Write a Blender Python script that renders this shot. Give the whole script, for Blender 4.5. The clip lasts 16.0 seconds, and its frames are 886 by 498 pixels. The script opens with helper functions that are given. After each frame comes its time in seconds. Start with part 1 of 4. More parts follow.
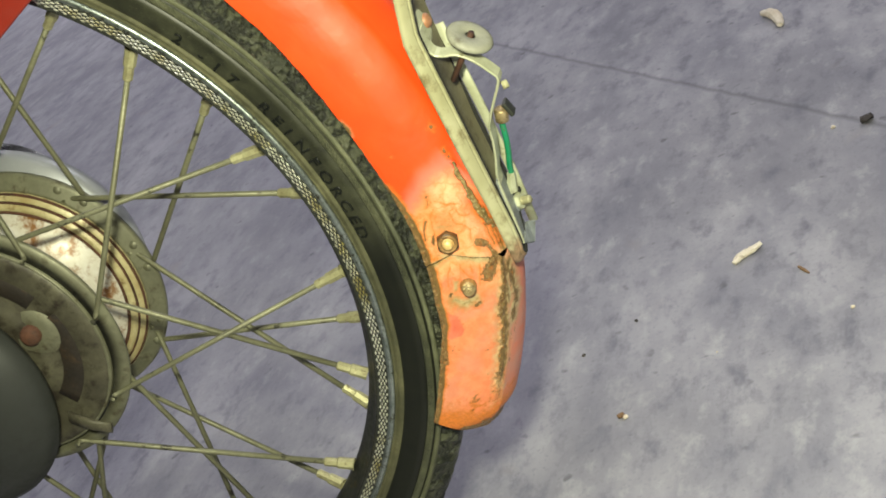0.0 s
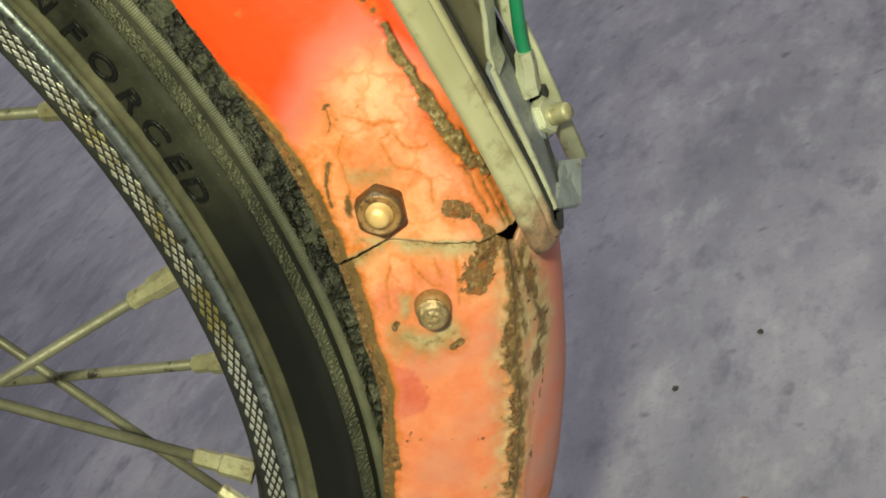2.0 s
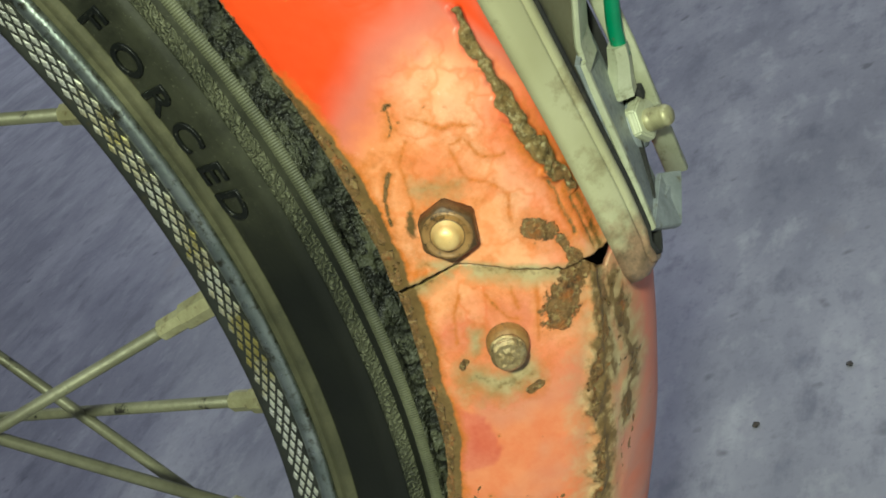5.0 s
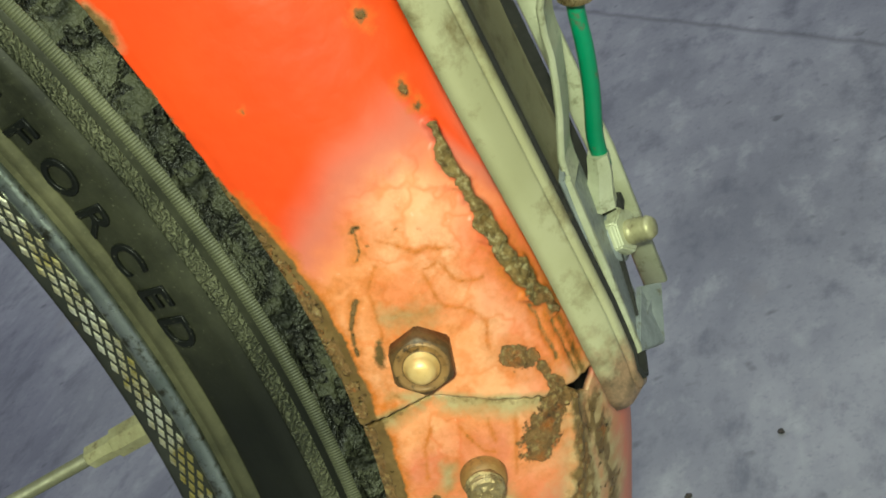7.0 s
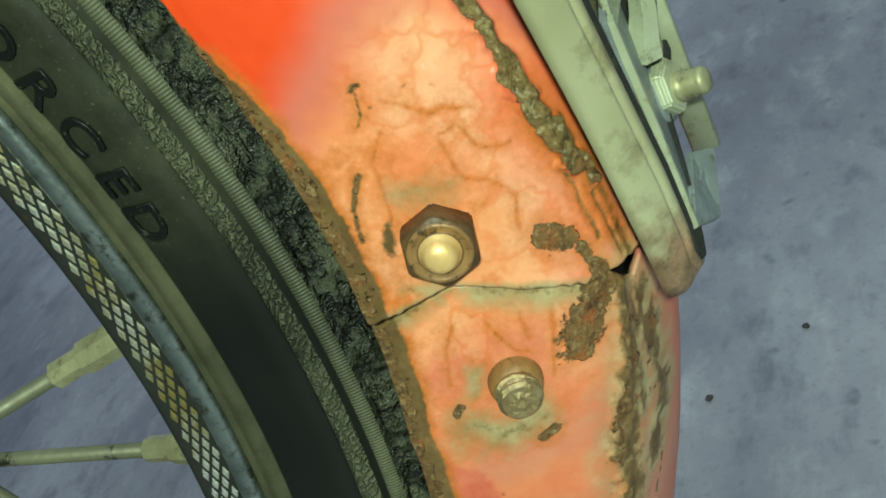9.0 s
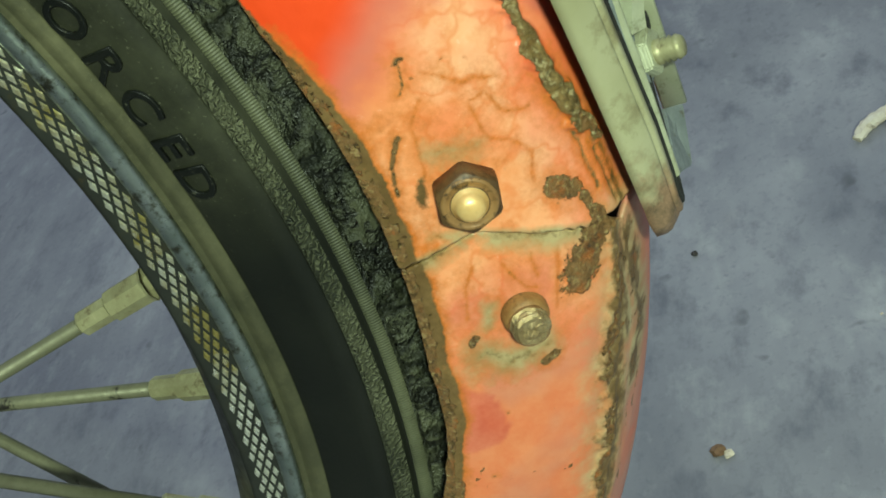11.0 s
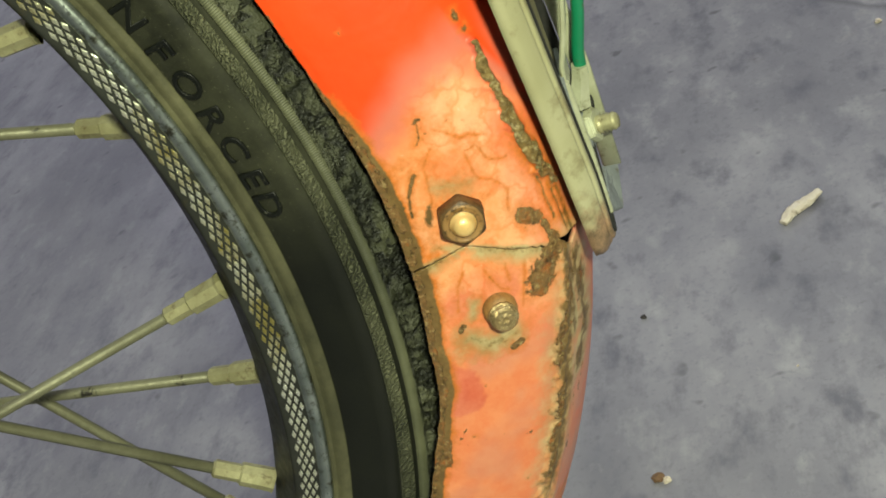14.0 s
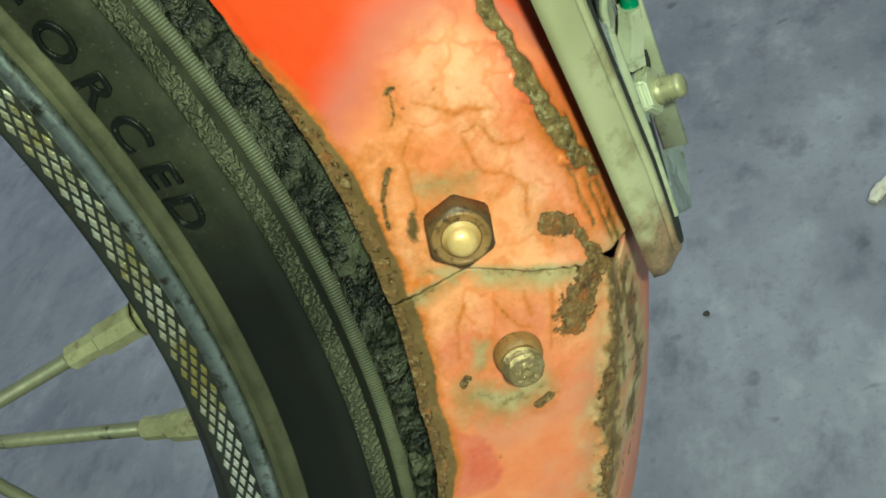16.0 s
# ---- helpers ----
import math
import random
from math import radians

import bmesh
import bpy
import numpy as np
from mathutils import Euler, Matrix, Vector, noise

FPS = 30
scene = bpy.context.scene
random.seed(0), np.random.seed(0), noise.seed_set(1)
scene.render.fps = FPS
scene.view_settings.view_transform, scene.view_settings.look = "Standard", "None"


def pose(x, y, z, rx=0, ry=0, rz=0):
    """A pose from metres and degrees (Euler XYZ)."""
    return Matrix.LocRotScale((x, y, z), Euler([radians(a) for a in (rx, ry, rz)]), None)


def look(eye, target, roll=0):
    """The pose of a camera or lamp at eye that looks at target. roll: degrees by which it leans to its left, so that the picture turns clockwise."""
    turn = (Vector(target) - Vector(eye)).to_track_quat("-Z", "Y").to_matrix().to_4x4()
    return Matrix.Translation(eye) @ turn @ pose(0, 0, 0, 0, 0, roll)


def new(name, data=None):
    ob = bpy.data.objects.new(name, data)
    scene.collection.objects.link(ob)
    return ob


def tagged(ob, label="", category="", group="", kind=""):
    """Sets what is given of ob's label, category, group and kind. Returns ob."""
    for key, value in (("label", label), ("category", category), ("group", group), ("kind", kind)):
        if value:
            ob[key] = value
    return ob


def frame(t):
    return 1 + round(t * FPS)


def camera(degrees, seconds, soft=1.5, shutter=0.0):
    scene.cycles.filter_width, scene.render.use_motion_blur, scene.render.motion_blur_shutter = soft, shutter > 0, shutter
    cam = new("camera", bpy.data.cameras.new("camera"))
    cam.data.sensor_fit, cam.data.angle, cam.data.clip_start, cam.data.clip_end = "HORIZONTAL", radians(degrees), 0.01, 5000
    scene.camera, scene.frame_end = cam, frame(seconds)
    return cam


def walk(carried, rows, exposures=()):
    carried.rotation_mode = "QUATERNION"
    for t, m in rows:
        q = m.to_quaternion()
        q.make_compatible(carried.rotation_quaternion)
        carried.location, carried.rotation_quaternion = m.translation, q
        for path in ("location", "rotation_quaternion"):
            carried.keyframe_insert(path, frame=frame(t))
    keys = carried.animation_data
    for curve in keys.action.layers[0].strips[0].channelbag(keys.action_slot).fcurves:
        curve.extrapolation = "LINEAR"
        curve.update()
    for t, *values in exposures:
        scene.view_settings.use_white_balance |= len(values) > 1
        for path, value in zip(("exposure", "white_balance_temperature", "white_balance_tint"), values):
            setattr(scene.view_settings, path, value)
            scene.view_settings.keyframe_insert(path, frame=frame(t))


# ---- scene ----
cam = camera(36.0, 16.0, soft=1.8)
walk(cam, [
    (0.0, pose(0.5215, -0.5770, 0.5033, 62.757, 27.725, 10.588)),
    (0.5, pose(0.5008, -0.5536, 0.4908, 62.527, 26.793, 9.595)),
    (1.0, pose(0.4820, -0.4794, 0.4545, 61.725, 26.619, 8.976)),
    (1.5, pose(0.4324, -0.3474, 0.3900, 61.331, 28.627, 10.086)),
    (2.0, pose(0.4115, -0.2622, 0.3403, 62.651, 29.805, 13.311)),
    (2.5, pose(0.4106, -0.2518, 0.3322, 63.704, 30.309, 14.305)),
    (3.0, pose(0.4122, -0.2601, 0.3371, 64.877, 30.183, 14.789)),
    (3.2, pose(0.4095, -0.2602, 0.3373, 65.191, 30.243, 14.654)),
    (5.3, pose(0.3879, -0.2249, 0.3263, 64.496, 30.271, 15.650)),
    (5.5, pose(0.3911, -0.2309, 0.3306, 64.523, 30.457, 14.931)),
    (6.0, pose(0.3917, -0.2425, 0.3551, 63.898, 29.861, 12.679)),
    (6.5, pose(0.3823, -0.2249, 0.3483, 63.591, 28.813, 10.819)),
    (7.0, pose(0.3720, -0.2029, 0.3397, 63.006, 28.806, 10.181)),
    (7.5, pose(0.3693, -0.1927, 0.3382, 62.191, 29.699, 9.602)),
    (8.0, pose(0.3568, -0.1765, 0.3322, 61.424, 29.869, 9.593)),
    (8.5, pose(0.3529, -0.1735, 0.3247, 60.073, 30.370, 9.316)),
    (9.0, pose(0.3512, -0.1757, 0.3214, 58.555, 30.245, 8.452)),
    (9.2, pose(0.3527, -0.1800, 0.3255, 57.452, 29.943, 8.054)),
    (11.3, pose(0.3334, -0.1992, 0.3503, 51.833, 27.223, -0.136)),
    (11.5, pose(0.3322, -0.2021, 0.3502, 51.627, 26.856, -0.966)),
    (12.0, pose(0.3339, -0.2297, 0.3692, 51.041, 26.025, -3.082)),
    (12.5, pose(0.3432, -0.2485, 0.3808, 51.465, 26.141, -2.601)),
    (13.0, pose(0.3483, -0.2770, 0.3832, 53.841, 26.412, -0.679)),
    (13.5, pose(0.3470, -0.2759, 0.3816, 55.559, 25.739, 0.471)),
    (14.0, pose(0.3494, -0.2802, 0.3850, 56.558, 25.778, 0.935)),
    (14.5, pose(0.3607, -0.2709, 0.3807, 56.913, 26.447, 2.255)),
    (15.0, pose(0.3728, -0.2592, 0.3765, 56.660, 26.916, 3.817)),
    (15.5, pose(0.3669, -0.2392, 0.3668, 55.677, 26.775, 3.822)),
    (16.0, pose(0.3377, -0.1972, 0.3419, 55.736, 27.312, 2.643)),
], exposures=[(0.0, 0.52, 6700, 9), (1.0, 0.48, 6700, 9), (1.5, 0.36, 6850, 9), (2.5, 0.10, 6600, 8), (3.0, 0.11, 6400, 6), (5.5, 0.06, 5950, 2), (6.0, 0.06, 5950, 4), (6.5, 0.28, 6120, 2), (7.0, 0.06, 6150, -1), (9.0, -0.05, 5520, -10),
                (11.5, -0.10, 5900, -9), (12.0, -0.18, 6080, -8), (12.5, -0.08, 6450, -1), (13.0, 0.02, 6650, 5), (13.5, 0.16, 6600, 4), (14.5, 0.10, 6750, 4), (15.0, 0.14, 6650, 2), (15.5, 0.22, 6400, -4), (16.0, 0.06, 5800, -12)])

# ---- light: a hall with tube lights overhead and a hand lamp held beside the viewer ----
world = bpy.data.worlds.new("hall_air")
scene.world = world
world.use_nodes = True
world.node_tree.nodes["Background"].inputs[0].default_value = (0.50, 0.55, 0.75, 1)
world.node_tree.nodes["Background"].inputs[1].default_value = 0.025


def area_lamp(name, size, power, colour, place):
    data = bpy.data.lights.new(name, "AREA")
    data.shape, data.size, data.energy, data.color = "DISK", size, power, colour
    ob = new(name, data)
    ob.matrix_world = place
    return ob


area_lamp("hand_lamp", 0.05, 5.6, (0.98, 1.0, 0.74), look((0.50, -0.52, 0.57), (0.29, 0.0, 0.23)))
for tx, ty, watts in ((1.2, -0.6, 36.0), (-2.0, 4.5, 66.0), (2.5, 5.0, 112.0), (-6.0, 8.0, 44.0)):
    area_lamp("tube_light", 2.4, watts, (0.90, 0.90, 1.0), pose(tx, ty, 3.4))

# ---- materials ----
AXLE = 0.2645
WHEEL_X, WHEEL_Z = 0.0031, AXLE + 0.0031


def nodes_of(name):
    m = bpy.data.materials.new(name)
    m.use_nodes = True
    t = m.node_tree
    return m, t, t.nodes["Principled BSDF"]


def node(t, kind, **inputs):
    n = t.nodes.new(kind)
    for key, value in inputs.items():
        n.inputs[key.replace("_", " ")].default_value = value
    return n


def ramp(t, source, stops):
    n = t.nodes.new("ShaderNodeValToRGB")
    e = n.color_ramp.elements
    while len(e) < len(stops):
        e.new(0.5)
    for k, (p, c) in enumerate(stops):
        e[k].position = p
        e[k].color = (*c, 1) if len(c) == 3 else c
    t.links.new(source, n.inputs[0])
    return n.outputs[0]


def grey(a):
    return (a, a, a)


def mixed(t, fac, a, b, blend="MIX"):
    n = t.nodes.new("ShaderNodeMix")
    n.data_type, n.blend_type = "RGBA", blend
    for socket, value in ((n.inputs[0], fac), (n.inputs[6], a), (n.inputs[7], b)):
        if isinstance(value, bpy.types.NodeSocket):
            t.links.new(value, socket)
        elif isinstance(value, (int, float)):
            socket.default_value = value
        else:
            socket.default_value = (*value, 1)
    return n.outputs[2]


def noise_out(t, scale, detail=6.0, rough=0.6, coord="Object"):
    c = t.nodes.new("ShaderNodeTexCoord")
    n = node(t, "ShaderNodeTexNoise", Scale=scale, Detail=detail, Roughness=rough)
    t.links.new(c.outputs[coord], n.inputs["Vector"])
    return n.outputs[0]


def bump_to(t, bsdf, height, strength, distance):
    n = node(t, "ShaderNodeBump", Strength=strength, Distance=distance)
    t.links.new(height, n.inputs["Height"])
    prior = bsdf.inputs["Normal"]
    if prior.links:
        t.links.new(prior.links[0].from_socket, n.inputs["Normal"])
    t.links.new(n.outputs[0], prior)


def surface(name, light, dark, stain, scale, rough, metal=0.0, bump=0.2, depth=0.0003, grain=6.0, stain_at=(0.56, 0.70)):
    """A worn surface: two tones at a coarse scale, a third in stains, grain in the relief and the gloss."""
    m, t, b = nodes_of(name)
    coarse = noise_out(t, scale, 7.0, 0.62)
    fine = noise_out(t, scale * grain, 5.0, 0.65)
    tone = mixed(t, ramp(t, coarse, [(0.32, grey(0)), (0.68, grey(1))]), dark, light)
    tone = mixed(t, ramp(t, fine, [(0.35, grey(0)), (0.75, grey(0.5))]), tone, dark)
    spots = noise_out(t, scale * 2.3, 8.0, 0.7)
    tone = mixed(t, ramp(t, spots, [(stain_at[0], grey(0)), (stain_at[1], grey(1))]), tone, stain)
    t.links.new(tone, b.inputs["Base Color"])
    gloss = ramp(t, fine, [(0.3, grey(max(0.0, rough - 0.1))), (0.75, grey(min(1.0, rough + 0.15)))])
    t.links.new(gloss, b.inputs["Roughness"])
    b.inputs["Metallic"].default_value = metal
    bump_to(t, b, fine, bump, depth)
    return m


M = {}
M["spoke"] = surface("dirty_zinc", (0.24, 0.238, 0.148), (0.105, 0.102, 0.062), (0.016, 0.014, 0.010), 26, 0.50, 0.3, 0.2, 0.0003, 18, (0.60, 0.64))
M["nipple"] = surface("dull_brass", (0.52, 0.50, 0.29), (0.28, 0.26, 0.14), (0.13, 0.09, 0.04), 120, 0.48, 0.4)
M["chrome"] = surface("pitted_chrome", (0.42, 0.46, 0.43), (0.20, 0.235, 0.215), (0.085, 0.085, 0.06), 130, 0.34, 0.9, 0.30, 0.0003, 8, (0.52, 0.64))
M["knurl"] = surface("knurled_chrome", (0.95, 0.95, 0.84), (0.74, 0.74, 0.58), (0.47, 0.40, 0.13), 14, 0.30, 0.8, 0.08, 0.0001, 20, (0.50, 0.62))
M["knurl_bed"] = surface("blackened_steel", (0.035, 0.038, 0.030), (0.014, 0.015, 0.012), (0.05, 0.04, 0.015), 70, 0.5, 0.2)
M["flange"] = surface("oxidised_alloy", (0.20, 0.200, 0.130), (0.11, 0.108, 0.070), (0.06, 0.045, 0.022), 46, 0.50, 0.3, 0.2, 0.0003)
M["ring"] = surface("yellowed_white", (0.56, 0.51, 0.30), (0.32, 0.25, 0.11), (0.13, 0.07, 0.02), 60, 0.45, 0.1, 0.15, 0.0003, 6, (0.55, 0.70))
M["plate"] = surface("grimy_alloy", (0.115, 0.108, 0.068), (0.050, 0.045, 0.030), (0.020, 0.014, 0.009), 46, 0.55, 0.2, 0.25, 0.0004, 6, (0.50, 0.66))
M["drum"] = surface("rust_streaked_white", (0.66, 0.65, 0.61), (0.44, 0.39, 0.29), (0.20, 0.085, 0.020), 38, 0.40, 0.1, 0.15, 0.0003, 6, (0.49, 0.62))
M["slot"] = surface("rust_brown_recess", (0.026, 0.018, 0.011), (0.012, 0.009, 0.006), (0.05, 0.028, 0.012), 60, 0.7, 0.0, 0.4)
M["brown"] = surface("brown_rust", (0.115, 0.045, 0.022), (0.045, 0.019, 0.010), (0.03, 0.018, 0.01), 90, 0.8, 0.0, 0.4, 0.0005)
M["grey_paint"] = surface("dark_grey_paint", (0.027, 0.029, 0.025), (0.018, 0.020, 0.017), (0.016, 0.016, 0.013), 22, 0.5, 0.0, 0.08, 0.0002)
M["silver"] = surface("silver_paint", (0.36, 0.37, 0.40), (0.25, 0.26, 0.28), (0.24, 0.24, 0.24), 18, 0.38, 0.2, 0.06)
M["black"] = surface("black_enamel", (0.03, 0.03, 0.035), (0.015, 0.015, 0.018), (0.06, 0.05, 0.045), 25, 0.28, 0.0, 0.05)
# near-black that paints in the shade of gaps in the lamp base
M["gap"] = surface("gap_shade_black", (0.020, 0.020, 0.017), (0.010, 0.010, 0.009), (0.04, 0.035, 0.02), 60, 0.9, 0.0, 0.2)
M["red"] = surface("red_plastic", (0.34, 0.035, 0.032), (0.20, 0.018, 0.016), (0.08, 0.02, 0.02), 20, 0.3, 0.0, 0.05)
M["orange_plain"] = surface("orange_enamel", (0.24, 0.022, 0.010), (0.18, 0.016, 0.008), (0.30, 0.05, 0.015), 14, 0.35, 0.0, 0.05, 0.0002, 10, (0.64, 0.75))
M["cream"] = surface("cream_paint", (0.47, 0.455, 0.285), (0.31, 0.295, 0.155), (0.15, 0.115, 0.045), 42, 0.42, 0.0, 0.22, 0.0003, 8, (0.51, 0.70))


def rusty_foot(m, top, bottom):
    """Adds brown stains that gather at the foot of a painted part."""
    t, b = m.node_tree, m.node_tree.nodes["Principled BSDF"]
    old = b.inputs["Base Color"].links[0].from_socket
    c = t.nodes.new("ShaderNodeTexCoord")
    x = t.nodes.new("ShaderNodeSeparateXYZ")
    t.links.new(c.outputs["Object"], x.inputs[0])
    span = t.nodes.new("ShaderNodeMapRange")
    span.inputs[1].default_value, span.inputs[2].default_value, span.inputs[4].default_value = top, bottom, 0.55
    t.links.new(x.outputs[2], span.inputs[0])
    spots = noise_out(t, 110.0, 7.0, 0.7)
    amount = node(t, "ShaderNodeMath")
    amount.operation = "ADD"
    t.links.new(spots, amount.inputs[0])
    t.links.new(span.outputs[0], amount.inputs[1])
    fac = ramp(t, amount.outputs[0], [(0.72, grey(0)), (0.98, grey(0.9))])
    tone = mixed(t, ramp(t, noise_out(t, 320.0, 5.0, 0.7), [(0.35, grey(0)), (0.62, grey(1))]), (0.085, 0.045, 0.022), (0.33, 0.19, 0.11))
    t.links.new(mixed(t, fac, old, tone), b.inputs["Base Color"])


rusty_foot(M["cream"], AXLE - 0.028, AXLE - 0.047)
# much darker than the rim's cream, with stains at random
M["cream_dark"] = surface("dark_olive_paint", (0.15, 0.140, 0.085), (0.08, 0.072, 0.042), (0.05, 0.04, 0.02), 60, 0.55, 0.0, 0.2, 0.0003, 8, (0.52, 0.68))
M["zinc"] = surface("grey_zinc_plate", (0.31, 0.34, 0.335), (0.17, 0.19, 0.19), (0.12, 0.115, 0.08), 160, 0.45, 0.15, 0.12, 0.0002)
M["strap"] = surface("yellow_zinc_strap", (0.56, 0.58, 0.41), (0.38, 0.39, 0.25), (0.13, 0.115, 0.055), 80, 0.45, 0.2, 0.2, 0.0003)
M["rubber_grey"] = surface("grey_rubber", (0.30, 0.30, 0.23), (0.21, 0.21, 0.15), (0.13, 0.12, 0.08), 50, 0.6, 0.0, 0.2, 0.0004)
M["wire"] = surface("green_insulation", (0.010, 0.26, 0.125), (0.006, 0.17, 0.075), (0.12, 0.085, 0.055), 40, 0.34, 0.0, 0.06, 0.0002, 6, (0.58, 0.64))
M["nut"] = surface("rusted_hex_steel", (0.21, 0.115, 0.040), (0.060, 0.034, 0.013), (0.018, 0.011, 0.006), 150, 0.50, 0.15, 0.35, 0.0004)
# worn metal; its bright yellow also paints in the lamp's highlight
M["dome"] = surface("worn_dome_with_glow", (0.95, 0.72, 0.34), (0.80, 0.50, 0.17), (0.16, 0.08, 0.02), 170, 0.45, 0.4, 0.15, 0.0003, 5, (0.62, 0.74))
M["stud_base"] = surface("olive_rust", (0.42, 0.235, 0.075), (0.22, 0.110, 0.032), (0.04, 0.024, 0.010), 200, 0.5, 0.1, 0.4, 0.0005)
M["stud"] = surface("worn_stud_steel", (0.56, 0.46, 0.26), (0.28, 0.19, 0.075), (0.12, 0.055, 0.018), 240, 0.30, 0.60, 0.5, 0.0005)
M["nut_face"] = surface("brown_nut_face", (0.40, 0.235, 0.085), (0.20, 0.105, 0.035), (0.045, 0.025, 0.010), 230, 0.45, 0.2, 0.3, 0.0003, 4, (0.52, 0.62))
M["copper"] = surface("corroded_copper", (0.50, 0.26, 0.14), (0.28, 0.12, 0.06), (0.12, 0.08, 0.04), 160, 0.5, 0.2, 0.3, 0.0004)
M["wood"] = surface("pale_wood", (0.84, 0.78, 0.66), (0.66, 0.56, 0.42), (0.34, 0.25, 0.16), 60, 0.7, 0.0, 0.3, 0.0005)
M["litter"] = surface("brown_litter", (0.34, 0.21, 0.10), (0.16, 0.09, 0.05), (0.05, 0.03, 0.02), 160, 0.8, 0.0, 0.4, 0.0006)
M["dark_bit"] = surface("dark_grit", (0.06, 0.05, 0.045), (0.03, 0.025, 0.025), (0.12, 0.09, 0.06), 160, 0.8)
M["underside"] = surface("dark_underside", (0.030, 0.024, 0.018), (0.012, 0.010, 0.008), (0.06, 0.03, 0.012), 90, 0.85, 0.0, 0.4, 0.0005)
M["wall"] = surface("grey_plaster", (0.42, 0.42, 0.44), (0.36, 0.36, 0.38), (0.28, 0.28, 0.28), 0.8, 0.8, 0.0, 0.1, 0.002)


def node_colour(t, scale):
    """A coloured noise, to bend other patterns with."""
    c = t.nodes.new("ShaderNodeTexCoord")
    n = node(t, "ShaderNodeTexNoise", Scale=scale, Detail=3.0, Roughness=0.6)
    t.links.new(c.outputs["Object"], n.inputs["Vector"])
    return n.outputs["Color"]


def rubber(name, light, dark, rough, bump, depth, ribs=0, fibre=False, shine=0.26, grain=700, dark_arc=False, cracks=0.0):
    m, t, b = nodes_of(name)
    dust = noise_out(t, 55, 8.0, 0.7)
    fine = noise_out(t, grain, 4.0, 0.7)
    tone = mixed(t, ramp(t, dust, [(0.35, grey(0)), (0.70, grey(1))]), dark, light)
    height = fine
    if ribs or fibre:
        uv = t.nodes.new("ShaderNodeUVMap")
        wave = node(t, "ShaderNodeTexWave", Scale=ribs * math.pi / 10.0 if ribs else 300.0, Distortion=0.0 if ribs else 9.0, Detail=4.0)
        if fibre:
            wave.inputs["Detail Scale"].default_value = 2.5
            shift = t.nodes.new("ShaderNodeMapping")
            shift.inputs["Scale"].default_value = (1.55, 1.0, 1.0)
            shift.inputs["Rotation"].default_value = (0, 0, 0.9)
            t.links.new(uv.outputs[0], shift.inputs[0])
            t.links.new(shift.outputs[0], wave.inputs["Vector"])
        else:
            t.links.new(uv.outputs[0], wave.inputs["Vector"])
        height = wave.outputs[1]
        tone = mixed(t, ramp(t, height, [(0.45, grey(0)), (0.95, grey(0.7))]), tone, light)
    worn = mixed(t, ramp(t, fine, [(0.55, grey(0)), (0.80, grey(0.6))]), tone, light)
    worn = mixed(t, ramp(t, noise_out(t, 1500, 2.0, 0.5), [(0.66, grey(0)), (0.76, grey(0.5))]), worn, (0.20, 0.20, 0.13))
    cloud = noise_out(t, 17, 6.0, 0.65)
    worn = mixed(t, ramp(t, cloud, [(0.40, grey(0)), (0.66, grey(0.75))]), worn, dark)
    if dark_arc:
        # a stretch round the wheel is nearly black, with ragged ends
        place = t.nodes.new("ShaderNodeUVMap")
        parts = t.nodes.new("ShaderNodeSeparateXYZ")
        t.links.new(place.outputs[0], parts.inputs[0])
        ragged = node(t, "ShaderNodeMath")
        ragged.operation = "MULTIPLY_ADD"
        ragged.inputs[1].default_value = 0.016
        t.links.new(cloud, ragged.inputs[0])
        t.links.new(parts.outputs[0], ragged.inputs[2])
        arc_mix = ramp(t, ragged.outputs[0], [(0.70, grey(0)), (0.72, grey(0.86)), (0.990, grey(0.86)), (0.9995, grey(0))])
        worn = mixed(t, arc_mix, worn, (0.007, 0.008, 0.006))
    if cracks:
        spot = t.nodes.new("ShaderNodeTexCoord")
        bent = mixed(t, 0.012, spot.outputs["Object"], node_colour(t, 120.0))
        cell = node(t, "ShaderNodeTexVoronoi", Scale=cracks)
        cell.feature = "DISTANCE_TO_EDGE"
        t.links.new(bent, cell.inputs["Vector"])
        worn = mixed(t, ramp(t, cell.outputs["Distance"], [(0.03, grey(0.75)), (0.14, grey(0))]), worn, (0.004, 0.005, 0.004))
        bump_to(t, b, ramp(t, cell.outputs["Distance"], [(0.0, grey(0)), (0.20, grey(1))]), 0.8, 0.0016)
    b.inputs["Specular IOR Level"].default_value = shine
    t.links.new(worn, b.inputs["Base Color"])
    b.inputs["Roughness"].default_value = rough
    bump_to(t, b, height, bump, depth)
    return m


M["tyre_black"] = rubber("black_sidewall_rubber", (0.058, 0.060, 0.036), (0.014, 0.015, 0.010), 0.42, 0.25, 0.0002, dark_arc=True)
M["tyre_letter"] = rubber("scuffed_letter_rubber", (0.011, 0.012, 0.009), (0.005, 0.006, 0.005), 0.42, 0.2, 0.0002)
M["tyre_bead"] = rubber("dusty_bead_rubber", (0.150, 0.144, 0.078), (0.044, 0.044, 0.025), 0.50, 0.25, 0.0003)
M["tyre_dust"] = rubber("dusty_grained_rubber", (0.205, 0.210, 0.122), (0.028, 0.032, 0.020), 0.44, 1.0, 0.0008, fibre=True)
M["tyre_rib"] = rubber("ribbed_rubber", (0.175, 0.180, 0.102), (0.036, 0.040, 0.024), 0.50, 0.45, 0.0004, ribs=2700)
M["tyre_tread"] = rubber("cracked_tread_rubber", (0.150, 0.157, 0.092), (0.024, 0.027, 0.017), 0.44, 1.0, 0.0042, shine=0.5, grain=260, cracks=100.0)
